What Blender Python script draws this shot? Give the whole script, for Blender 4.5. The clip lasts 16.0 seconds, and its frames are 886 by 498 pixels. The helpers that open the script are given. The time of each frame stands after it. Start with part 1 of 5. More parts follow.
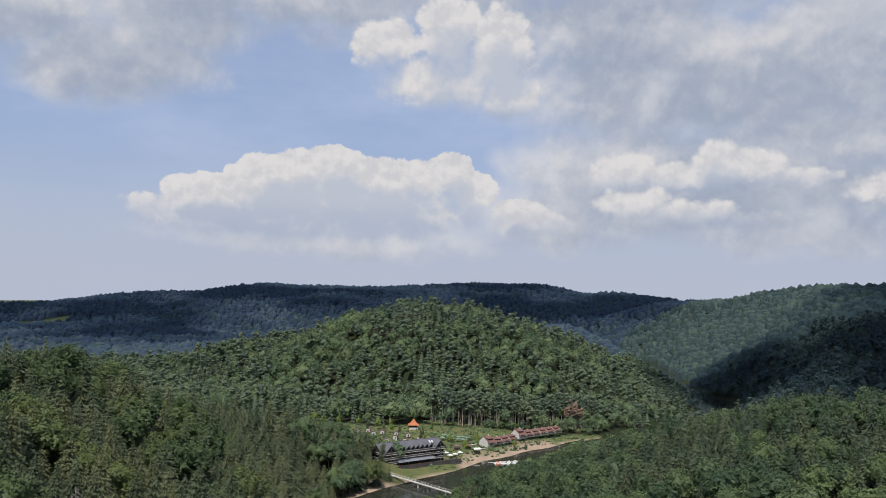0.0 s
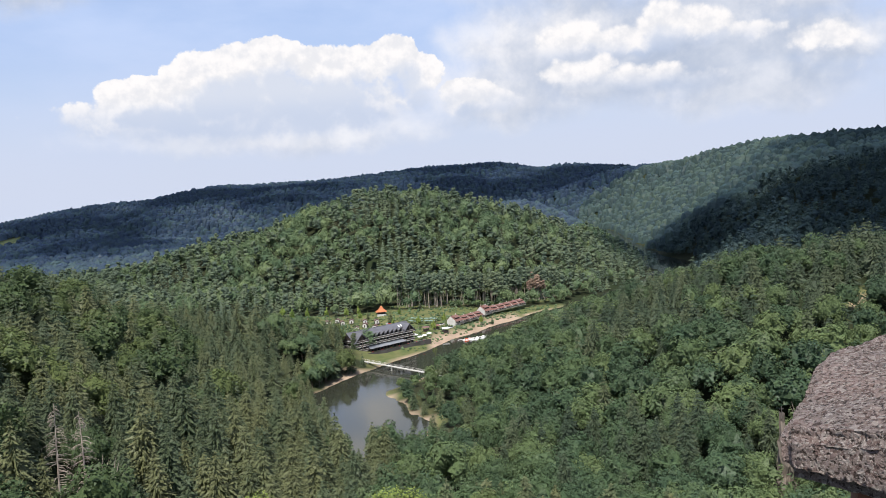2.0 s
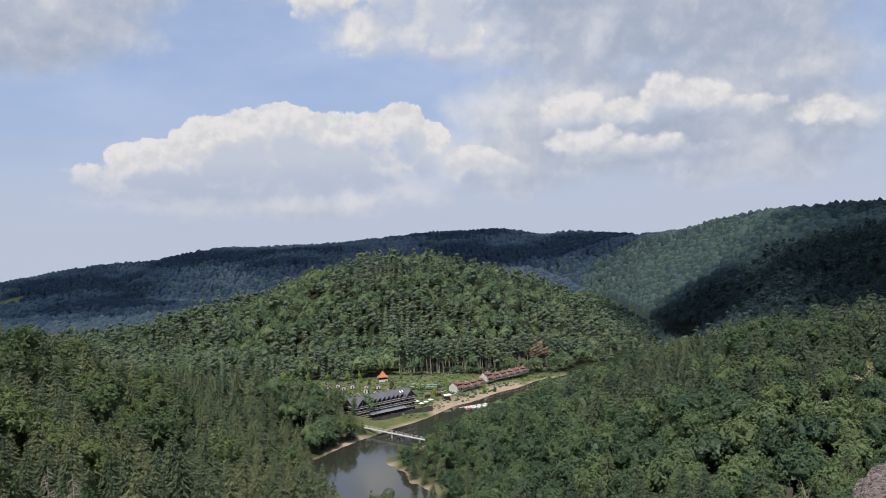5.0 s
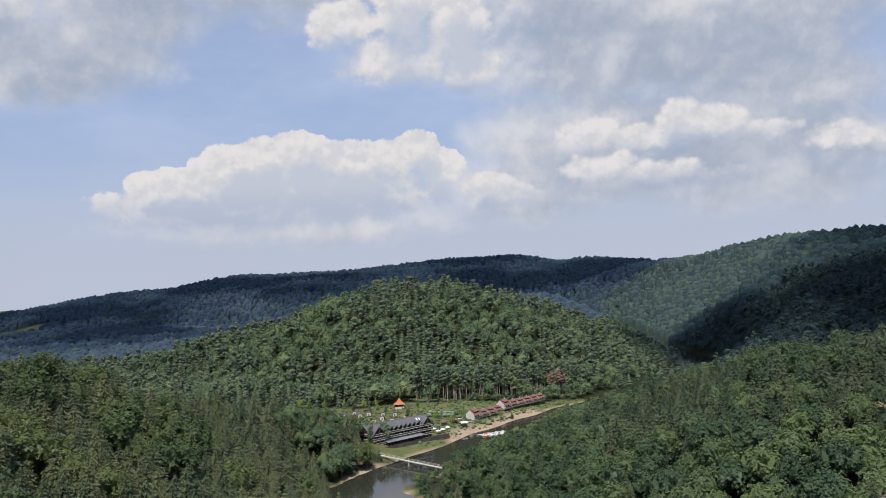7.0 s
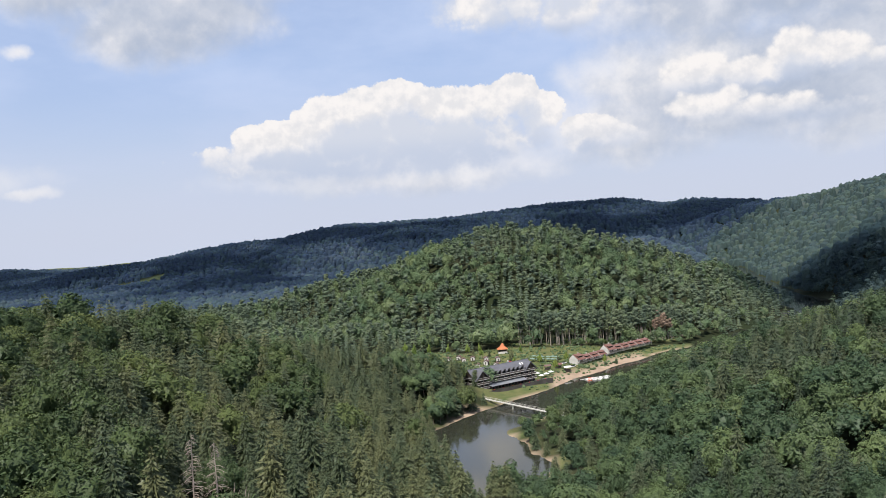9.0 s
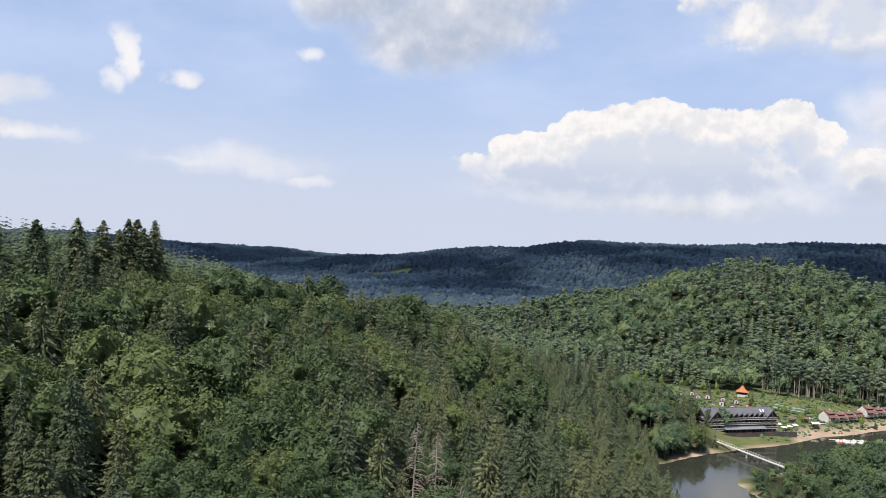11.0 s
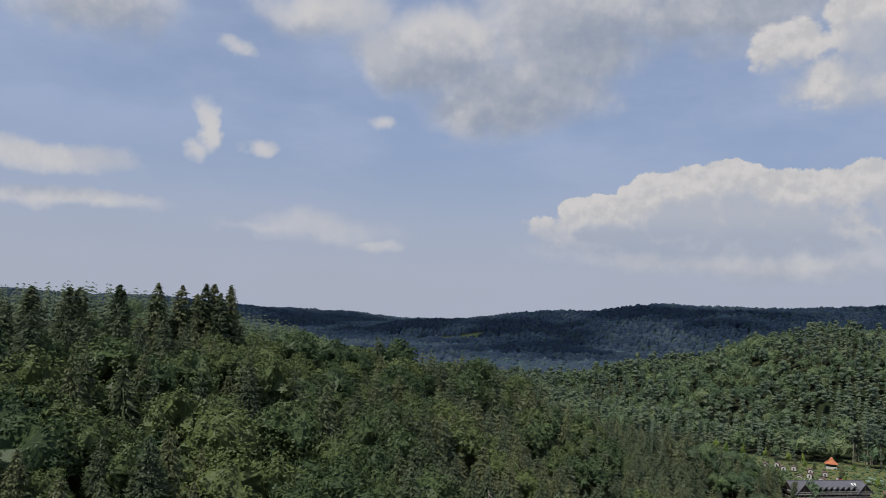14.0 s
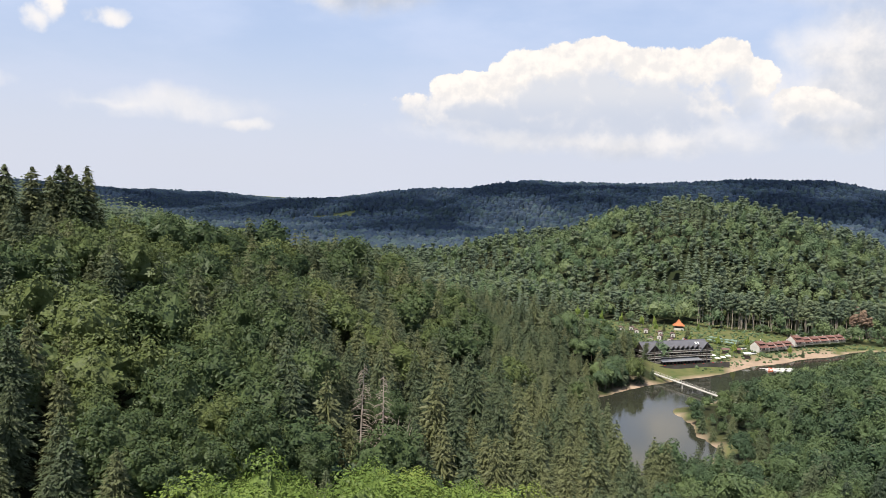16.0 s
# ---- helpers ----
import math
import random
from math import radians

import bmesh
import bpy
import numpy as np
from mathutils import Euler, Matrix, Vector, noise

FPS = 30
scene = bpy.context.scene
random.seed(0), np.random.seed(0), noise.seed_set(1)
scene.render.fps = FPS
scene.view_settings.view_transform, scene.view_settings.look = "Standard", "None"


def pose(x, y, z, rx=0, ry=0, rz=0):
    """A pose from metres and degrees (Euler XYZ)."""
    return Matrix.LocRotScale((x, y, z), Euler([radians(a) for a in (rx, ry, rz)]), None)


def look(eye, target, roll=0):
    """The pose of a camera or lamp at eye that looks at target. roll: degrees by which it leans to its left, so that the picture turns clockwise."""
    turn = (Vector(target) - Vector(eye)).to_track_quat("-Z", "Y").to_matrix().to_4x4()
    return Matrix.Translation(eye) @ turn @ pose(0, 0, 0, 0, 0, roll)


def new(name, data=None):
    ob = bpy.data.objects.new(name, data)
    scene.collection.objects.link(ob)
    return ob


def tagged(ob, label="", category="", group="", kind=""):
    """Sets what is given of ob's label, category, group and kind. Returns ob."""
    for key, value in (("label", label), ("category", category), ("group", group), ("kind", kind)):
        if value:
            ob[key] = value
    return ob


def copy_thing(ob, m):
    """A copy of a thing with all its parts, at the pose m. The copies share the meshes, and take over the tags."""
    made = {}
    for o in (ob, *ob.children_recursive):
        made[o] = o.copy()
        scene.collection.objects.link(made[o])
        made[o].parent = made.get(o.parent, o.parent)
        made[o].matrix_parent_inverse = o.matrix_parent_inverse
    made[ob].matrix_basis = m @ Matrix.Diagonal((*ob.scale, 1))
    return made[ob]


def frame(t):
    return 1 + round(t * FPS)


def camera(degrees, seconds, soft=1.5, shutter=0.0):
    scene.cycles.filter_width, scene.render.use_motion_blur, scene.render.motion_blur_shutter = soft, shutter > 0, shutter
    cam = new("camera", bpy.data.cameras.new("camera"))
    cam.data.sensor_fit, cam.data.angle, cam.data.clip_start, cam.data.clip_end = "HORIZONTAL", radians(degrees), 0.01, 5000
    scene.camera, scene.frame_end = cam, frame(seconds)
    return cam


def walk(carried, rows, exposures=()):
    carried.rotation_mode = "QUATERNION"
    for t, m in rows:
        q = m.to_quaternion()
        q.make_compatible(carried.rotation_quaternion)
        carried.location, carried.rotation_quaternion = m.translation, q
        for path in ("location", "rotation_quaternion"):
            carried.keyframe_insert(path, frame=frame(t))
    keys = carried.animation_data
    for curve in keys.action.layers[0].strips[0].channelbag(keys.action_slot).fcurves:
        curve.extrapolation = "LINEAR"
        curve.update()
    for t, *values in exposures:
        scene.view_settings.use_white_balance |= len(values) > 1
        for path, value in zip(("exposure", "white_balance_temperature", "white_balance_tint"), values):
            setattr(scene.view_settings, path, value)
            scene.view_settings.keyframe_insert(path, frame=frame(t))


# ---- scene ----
# Camera: a hand-held phone that turns on a rocky outlook, 100 m above the lake (lake level z = 0)
EYE = 100.0
cam = camera(57.6, 16.0, soft=0.55)
PATH = [
    (0, pose(0, 0, EYE + 0, 93.83, -1.62, 1.81)),
    (0.25, pose(0.002, 0, EYE + 0.002, 89.48, 0.29, 0.48)),
    (0.5, pose(0.004, 0, EYE + 0.003, 87.21, 1.24, -0.26)),
    (1, pose(0.006, -0.006, EYE + -0.01, 86.15, 2.54, -0.69)),
    (1.5, pose(0, 0, EYE + 0, 85.85, 3.15, -0.94)),
    (2, pose(0.031, -0.017, EYE + -0.006, 85.59, 3.57, -1.32)),
    (2.5, pose(0.068, -0.032, EYE + -0.006, 85.11, 4.29, -2.31)),
    (3, pose(0.018, 0.017, EYE + 0.086, 86.93, 3.15, -2.60)),
    (3.5, pose(-0.031, 0.05, EYE + 0.102, 89.21, 2.43, -2.27)),
    (4, pose(-0.014, 0.04, EYE + 0.101, 89.54, 2.35, -1.94)),
    (6.5, pose(-0.02, 0.02, EYE + 0.05, 91.89, 3.01, 0.07)),
    (7, pose(-0.02, 0.02, EYE + 0.05, 92.18, 2.91, 0.11)),
    (7.5, pose(-0.02, 0.02, EYE + 0.05, 92.31, 3.03, 0.21)),
    (8, pose(-0.02, 0.02, EYE + 0.05, 92.03, 3.03, 0.40)),
    (8.5, pose(-0.02, 0.02, EYE + 0.05, 90.05, 3.40, 1.16)),
    (9, pose(-0.02, 0.02, EYE + 0.05, 88.79, 4.03, 7.27)),
    (9.5, pose(-0.02, 0.02, EYE + 0.05, 87.99, 4.17, 14.00)),
    (10, pose(-0.02, 0.02, EYE + 0.05, 87.70, 2.03, 19.43)),
    (10.2, pose(-0.02, 0.02, EYE + 0.05, 87.86, 0.63, 20.25)),
    (12.3, pose(-0.02, 0.02, EYE + 0.05, 92.93, -3.86, 29.11)),
    (12.5, pose(-0.02, 0.02, EYE + 0.05, 92.99, -3.44, 29.27)),
    (13, pose(-0.02, 0.02, EYE + 0.05, 93.15, -2.37, 29.48)),
    (13.5, pose(-0.02, 0.02, EYE + 0.05, 93.56, -2.48, 29.46)),
    (14, pose(-0.02, 0.02, EYE + 0.05, 94.27, -2.57, 29.36)),
    (14.5, pose(-0.02, 0.02, EYE + 0.05, 94.61, -2.55, 29.29)),
    (15, pose(-0.02, 0.02, EYE + 0.05, 94.51, -1.95, 27.38)),
    (15.5, pose(-0.02, 0.02, EYE + 0.05, 90.15, -1.26, 26.44)),
    (16, pose(-0.02, 0.02, EYE + 0.05, 85.99, -1.79, 20.35)),
]
EXPOSURES = [(0.0, 0.0, 6500, 10), (0.5, 0.36, 6500, 10), (2.5, 0.5, 6500, 10), (3.5, 0.22, 6450, 10), (4.0, 0.16, 6450, 10), (6.5, 0.1, 6500, 10), (8.0, 0.1, 6500, 10), (8.5, 0.25, 6550, 10), (9.0, 0.4, 6600, 10),
             (10.0, 0.62, 6700, 10), (12.5, -0.05, 6450, 10), (14.0, -0.25, 6500, 10), (14.6, -0.28, 6500, 10), (15.0, -0.18, 6500, 10), (15.5, 0.22, 6700, 10), (16.0, 0.54, 7000, 10)]
walk(cam, PATH, EXPOSURES)

# World: summer sky with cumulus, one sun high on the left
SUN_AZ, SUN_EL = radians(196), radians(60)
world = bpy.data.worlds.new("sky")
scene.world = world
world.use_nodes = True


class Nodes:
    """Short hand for node trees."""

    def __init__(self, tree):
        self.t = tree

    def n(self, kind, inputs=(), **props):
        node = self.t.nodes.new(kind)
        for k, v in props.items():
            if k == "operation":
                node.operation = v
            elif k == "blend_type":
                node.blend_type = v
            elif k == "data_type":
                node.data_type = v
            elif k == "interpolation_type":
                node.interpolation_type = v
            elif k == "feature":
                node.feature = v
            elif k == "noise_dimensions":
                node.noise_dimensions = v
        for key, v in (inputs.items() if isinstance(inputs, dict) else enumerate(inputs)):
            if v is None:
                continue
            if isinstance(v, bpy.types.NodeSocket):
                self.t.links.new(v, node.inputs[key])
            else:
                node.inputs[key].default_value = v
        return node

    def m(self, op, *args):
        return self.n("ShaderNodeMath", args, operation=op).outputs[0]

    def smooth(self, x, a, b, lo=0.0, hi=1.0):
        return self.n("ShaderNodeMapRange", (x, a, b, lo, hi), interpolation_type="SMOOTHSTEP").outputs[0]

    def mix(self, fac, a, b, blend="MIX"):
        node = self.n("ShaderNodeMix", data_type="RGBA", blend_type=blend)
        for s, v in ((node.inputs[0], fac), (node.inputs[6], a), (node.inputs[7], b)):
            if isinstance(v, bpy.types.NodeSocket):
                self.t.links.new(v, s)
            else:
                s.default_value = v if not isinstance(v, tuple) or len(v) == 4 else (*v, 1)
        return node.outputs[2]

    def noise(self, vec, scale, detail=4.0, rough=0.55, distortion=0.0):
        return self.n("ShaderNodeTexNoise", {"Vector": vec, "Scale": scale, "Detail": detail, "Roughness": rough, "Distortion": distortion}).outputs[0]


# clouds: for each tower its base, the height of its crest, stir and softness; then lobes: azimuth, elevation, half width, half height in degrees, and weight where it is thin
TOWERS = [
    (3.4, 6.8, 0.8, 0.16, [(-22.0, 6.4, 3.4, 0.9, 0.2), (-18.3, 7.1, 3.4, 1.2), (-14.6, 8.2, 2.6, 1.6), (-12.4, 8.6, 2.4, 1.6), (-9.6, 9.2, 2.2, 1.5), (-6.6, 8.6, 2.2, 1.5), (-4.2, 8.7, 1.9, 1.4), (-1.5, 9.0, 1.9, 1.6),
                     (0.0, 7.8, 1.8, 1.5), (-8.5, 6.4, 9.5, 2.6), (-15, 5.6, 9, 1.9), (3.6, 6.1, 2.4, 1.3, 0.9), (5.6, 5.8, 2.0, 1.1, 0.5)]),
    (6.9, 9.0, 1.5, 0.6, [(10.6, 9.4, 2.4, 1.5, 0.9), (17.0, 9.8, 2.0, 1.8), (19.4, 9.4, 2.4, 1.5), (22.2, 8.8, 2.2, 0.8, 0.7), (15.0, 9.0, 5.0, 1.2)]),
    (4.6, 6.8, 1.5, 0.8, [(10.8, 7.3, 2.2, 1.0, 0.9), (12.4, 7.4, 1.2, 1.0), (15.5, 6.5, 3.4, 1.0, 0.9), (19.2, 6.0, 2.6, 0.9, 0.8), (26.5, 8.0, 2.8, 1.1, 0.8), (28.0, 6.0, 3.0, 0.9, 0.5)]),
    (12.2, 14.2, 1.6, 0.45, [(-6.8, 17.6, 3.0, 2.0, 0.8), (-2.0, 18.6, 2.6, 2.6), (1.8, 17.6, 2.8, 2.8), (-2.6, 15.4, 4.6, 2.2, 0.9), (2.6, 14.6, 2.4, 1.8)]),
]
VEILS = [(-10, 4.6, 15, 2.0, 0.6), (6, 6.2, 8, 3.0, 0.7), (15, 9.0, 13, 4.4, 1.0), (24, 11.5, 8, 3.2, 0.8), (22, 5.6, 9, 2.2, 0.7), (-40, 5.0, 12, 1.8, 0.1), (-11, 18.2, 3, 1.6, 0.4), (-24.5, 15.4, 6.0, 3.0), (-21, 18.5, 6, 2.2), (16, 15.6, 15, 4.2, 1.1), (26, 18, 8, 3.4), (9, 19, 8, 3.4), (-12, 20.5, 9, 2.4), (26, 8.0, 6, 2.2), (-57, 8.6, 6, 1.1, 0.6), (-56, 6.0, 8, 0.9, 0.5), (-46.3, 11.6, 0.9, 2.0, 0.8),
         (-47.4, 10.0, 1.1, 1.0, 0.6), (-43.4, 10.9, 1.4, 0.7, 0.5), (-34.3, 13.0, 1.6, 0.8, 0.6), (-45, 17.0, 1.6, 0.7, 0.5), (-54, 18.8, 6, 2.8, 0.9), (-40, 20.0, 6, 1.8, 0.7), (-31, 18.0, 5, 3.0), (-27, 14.6, 4.5, 2.2), (-20, 21, 9, 3), (-34, 4.2, 2.4, 0.6, 0.4), (-42, 4.9, 5, 0.6, 0.3), (5, 24, 30, 5)]


def build_sky():
    k = Nodes(world.node_tree)
    k.t.nodes.clear()
    gen = k.n("ShaderNodeTexCoord").outputs["Generated"]
    xyz = k.n("ShaderNodeSeparateXYZ", (gen,)).outputs
    az0 = k.m("MULTIPLY", k.m("ARCTAN2", xyz[0], xyz[1]), 57.2958)
    el0 = k.m("MULTIPLY", k.m("ARCSINE", xyz[2]), 57.2958)

    def swirl(scale, rough=0.55):
        node = k.n("ShaderNodeTexNoise", {"Vector": gen, "Scale": scale, "Detail": 5.0, "Roughness": rough})
        return k.n("ShaderNodeSeparateColor", (node.outputs["Color"],)).outputs

    # ragged outlines: the sky's coordinates are stirred at three scales
    wide, fine = swirl(9.0), swirl(38.0, 0.6)

    def stirred(base, ch, a, b):
        return k.m("ADD", base, k.m("ADD", k.m("MULTIPLY", k.m("SUBTRACT", wide[ch], 0.5), a), k.m("MULTIPLY", k.m("SUBTRACT", fine[ch], 0.5), b)))

    def billow(vec, scale, detail=3.0):
        node = k.n("ShaderNodeTexVoronoi", {"Vector": vec, "Scale": scale, "Detail": detail, "Roughness": 0.55, "Lacunarity": 2.2, "Smoothness": 0.35}, feature="SMOOTH_F1")
        node.normalize = True
        return k.m("SUBTRACT", 0.36, node.outputs["Distance"])

    aside = k.n("ShaderNodeVectorMath", (gen, (-0.004, 0.0, 0.010)), operation="ADD").outputs[0]
    curd = billow(gen, 31.0)
    relief = k.m("SUBTRACT", curd, billow(aside, 31.0))
    puff = k.m("SUBTRACT", k.noise(gen, 7.5, 7.0, 0.56, 0.3), 0.5)
    patch = k.m("SUBTRACT", k.noise(gen, 17.0, 5.0, 0.55, 0.3), 0.5)
    stretch = k.n("ShaderNodeVectorMath", (gen, (1, 1, 2.8)), operation="MULTIPLY").outputs[0]
    wisps = k.noise(stretch, 4.0, 6.0, 0.58)

    def density(lobes, x, y, lump, blend=0.35):
        best = None
        for a, e, ra, re, *w in lobes:
            qx = k.m("MULTIPLY", k.m("SUBTRACT", x, a), 1 / ra)
            qy = k.m("MULTIPLY", k.m("SUBTRACT", y, e), 1 / re)
            r = k.m("SUBTRACT", w[0] if w else 1.0, k.m("ADD", k.m("MULTIPLY", qx, qx), k.m("MULTIPLY", qy, qy)))
            best = r if best is None else k.m("SMOOTH_MAX", best, r, blend)
        return k.m("ADD", k.m("MAXIMUM", best, -2.0), lump)

    sky = k.n("ShaderNodeTexSky")
    sky.sky_type, sky.sun_disc, sky.sun_elevation, sky.sun_rotation = "NISHITA", False, SUN_EL, SUN_AZ
    sky.air_density, sky.dust_density, sky.ozone_density = 1.0, 1.2, 1.5
    blue = k.mix(1.0, sky.outputs[0], (0.080, 0.090, 0.110), "MULTIPLY")
    blue = k.mix(k.smooth(wisps, 0.3, 0.72, 0.6, 0.97), blue, (0.400, 0.490, 0.690))
    colour = k.mix(k.smooth(el0, 13.0, 0.5, 0.0, 0.92), blue, (0.462, 0.503, 0.612))
    # soft grey banks
    x, y = stirred(az0, 0, 7.0, 1.2), stirred(el0, 1, 3.2, 0.7)
    here = density(VEILS, x, y, k.m("ADD", k.m("MULTIPLY", puff, 2.0), k.m("MULTIPLY", curd, 0.5)))
    above = density(VEILS, k.m("ADD", x, -1.2), k.m("ADD", y, 1.9), k.m("MULTIPLY", puff, 1.2))
    shade = k.smooth(k.m("ADD", above, k.m("ADD", k.m("MULTIPLY", patch, 2.2), k.m("MULTIPLY", relief, -1.2))), -0.55, 1.25)
    cover = k.smooth(here, -0.45, 0.85, 0.0, 0.94)
    body = k.mix(shade, (0.700, 0.690, 0.700), (0.340, 0.390, 0.490))
    body = k.mix(k.smooth(k.m("ADD", puff, k.m("MULTIPLY", patch, 0.6)), -0.02, 0.26), body, (0.555, 0.575, 0.630))
    colour = k.mix(cover, colour, body)
    # cumulus towers: crisp white crests, shaded flanks, bases lost in haze
    for low, high, wob, edge, lobes in TOWERS:
        x, y = stirred(az0, 0, 2.6 * wob, 1.3), stirred(el0, 1, 1.3 * wob, 0.9)
        here = density(lobes, x, y, k.m("MULTIPLY", curd, 2.4), 0.3)
        above = density(lobes, k.m("ADD", x, -0.5), k.m("ADD", y, 1.75), k.m("MULTIPLY", curd, 0.5), 0.3)
        shade = k.smooth(k.m("ADD", above, k.m("ADD", k.m("MULTIPLY", patch, 2.6), k.m("MULTIPLY", relief, -0.9))), -0.25, 0.95)
        deep = k.smooth(el0, high + 0.6, low + 0.8)
        shade = k.m("MAXIMUM", shade, k.m("MULTIPLY", deep, k.smooth(patch, 0.22, -0.05)))
        fade = k.m("MULTIPLY", k.smooth(el0, low - 0.9, low + 1.2), k.smooth(el0, low, high + 0.6, 0.72, 1.0))
        cover = k.m("MULTIPLY", k.smooth(here, -0.08, k.m("ADD", edge, k.m("MULTIPLY", shade, 0.75))), fade)
        crest_c = k.mix(k.smooth(relief, 0.10, -0.12), (0.715, 0.697, 0.697), (0.600, 0.603, 0.630))
        flank = k.mix(deep, (0.500, 0.535, 0.615), (0.365, 0.430, 0.565))
        colour = k.mix(cover, colour, k.mix(shade, crest_c, flank))
    back = k.n("ShaderNodeBackground", (colour, 1.0))
    k.t.links.new(back.outputs[0], k.n("ShaderNodeOutputWorld").inputs[0])


build_sky()
sun = new("sun", bpy.data.lights.new("sun", "SUN"))
sun.data.energy, sun.data.angle, sun.data.color = 5.0, radians(0.6), (1.0, 0.95, 0.86)
sun.matrix_world = look((0, 0, 900), (-math.sin(SUN_AZ) * math.cos(SUN_EL), -math.cos(SUN_AZ) * math.cos(SUN_EL), 900 - math.sin(SUN_EL)))


# ---- materials ----
def material(name):
    m = bpy.data.materials.new(name)
    m.use_nodes = True
    k = Nodes(m.node_tree)
    k.t.nodes.clear()
    return m, k


def finish(k, shader):
    k.t.links.new(shader, k.n("ShaderNodeOutputMaterial").inputs[0])


def principled(k, colour, rough=0.8, metal=0.0, bump=None, strength=0.3, dist=0.05, spec=0.4):
    p = k.n("ShaderNodeBsdfPrincipled", {"Base Color": colour, "Roughness": rough, "Metallic": metal, "Specular IOR Level": spec})
    if bump is not None:
        b = k.n("ShaderNodeBump", {"Strength": strength, "Distance": dist, "Height": bump})
        k.t.links.new(b.outputs[0], p.inputs["Normal"])
    return p.outputs[0]


def plain(name, colour, colour2=None, rough=0.75, scale=2.0, bump=0.2, metal=0.0, spec=0.4):
    """A painted, stony or wooden surface with grain and stains at two scales."""
    m, k = material(name)
    co = k.n("ShaderNodeTexCoord").outputs["Object"]
    big, small = k.noise(co, scale * 0.25, 3.0), k.noise(co, scale * 4, 6.0, 0.65)
    c2 = colour2 or tuple(c * 0.6 for c in colour)
    rnd = k.n("ShaderNodeObjectInfo").outputs["Random"]
    c = k.mix(k.smooth(big, 0.3, 0.7), colour, c2)
    c = k.mix(k.m("MULTIPLY", small, 0.35), c, tuple(v * 0.55 for v in colour))
    c = k.mix(k.m("MULTIPLY", rnd, 0.25), c, tuple(v * 0.7 for v in colour))
    finish(k, principled(k, c, rough, metal, small, bump, 0.03, spec))
    return m


def foliage(name, dark, mid, light, patch=0.11, speck=1.6, gap_shade=0.35):
    """Leaves: colour differs from stand to stand, from tree to tree and from spray to spray, with light passing through."""
    m, k = material(name)
    pos = k.n("ShaderNodeNewGeometry")
    p = pos.outputs["Position"]
    tree = k.noise(p, patch, 2.0, 0.5)
    stand = k.noise(p, 0.012, 3.0, 0.5)
    isl = pos.outputs["Random Per Island"]
    rnd = k.n("ShaderNodeObjectInfo").outputs["Random"]
    tint = k.n("ShaderNodeAttribute")
    tint.attribute_name = "tint"
    own = k.m("FRACT", k.m("ADD", tint.outputs["Fac"], rnd))
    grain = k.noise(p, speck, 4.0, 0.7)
    c = k.mix(k.smooth(k.m("ADD", k.m("MULTIPLY", tree, 0.35), k.m("MULTIPLY", own, 0.65)), 0.15, 0.7), dark, mid)
    c = k.mix(k.m("MULTIPLY", k.smooth(k.m("ADD", k.m("MULTIPLY", stand, 0.6), k.m("MULTIPLY", own, 0.4)), 0.46, 0.76), 0.8), c, light)
    c = k.mix(k.m("MULTIPLY", k.m("MULTIPLY", isl, isl), 0.22), c, light)
    # near-black specks paint the shade in gaps between finer leaves
    c = k.mix(k.smooth(grain, 0.58, 0.36, 0.0, gap_shade), c, tuple(v * 0.4 for v in dark))
    d = k.n("ShaderNodeBsdfDiffuse", {"Color": c, "Roughness": 0.8})
    tr = k.n("ShaderNodeBsdfTranslucent", {"Color": c})
    gl = k.n("ShaderNodeBsdfGlossy", {"Color": (0.5, 0.55, 0.5, 1), "Roughness": 0.5})
    a = k.n("ShaderNodeMixShader", (0.14, d.outputs[0], tr.outputs[0]))
    b = k.n("ShaderNodeMixShader", (0.025, a.outputs[0], gl.outputs[0]))
    bump = k.n("ShaderNodeBump", {"Strength": 0.7, "Distance": 0.5, "Height": k.noise(p, speck * 0.9, 4.0, 0.7)})
    k.t.links.new(bump.outputs[0], d.inputs["Normal"])
    finish(k, b.outputs[0])
    return m


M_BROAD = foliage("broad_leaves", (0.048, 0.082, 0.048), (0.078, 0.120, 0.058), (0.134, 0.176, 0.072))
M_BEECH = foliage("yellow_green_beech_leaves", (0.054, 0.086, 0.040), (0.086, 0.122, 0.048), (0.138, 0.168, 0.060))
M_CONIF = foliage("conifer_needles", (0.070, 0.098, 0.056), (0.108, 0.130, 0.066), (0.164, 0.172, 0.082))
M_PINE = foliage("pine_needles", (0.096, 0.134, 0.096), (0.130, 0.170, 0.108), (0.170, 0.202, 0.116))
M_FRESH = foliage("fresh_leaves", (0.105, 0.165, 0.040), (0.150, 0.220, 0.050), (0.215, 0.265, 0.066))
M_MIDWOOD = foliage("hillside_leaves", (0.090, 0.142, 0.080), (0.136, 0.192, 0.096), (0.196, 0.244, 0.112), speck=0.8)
# blue in the next two leaf colours stands in for distance haze
M_HILLWOOD_HAZE = foliage("haze_tinted_hill_woods", (0.044, 0.070, 0.078), (0.055, 0.087, 0.085), (0.078, 0.112, 0.088), 0.05, 0.5, 0.3)
M_FARWOOD_HAZE = foliage("haze_tinted_far_woods", (0.042, 0.064, 0.108), (0.048, 0.074, 0.108), (0.060, 0.096, 0.100), 0.05, 0.30, 0.15)
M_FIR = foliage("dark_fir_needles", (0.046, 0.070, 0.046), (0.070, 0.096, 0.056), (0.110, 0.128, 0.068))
M_BARK = plain("bark", (0.16, 0.13, 0.10), (0.09, 0.075, 0.06), 0.9, 1.0, 0.5)
M_PALEBARK = plain("pale_bark", (0.36, 0.32, 0.27), (0.22, 0.19, 0.16), 0.9, 1.0, 0.5)
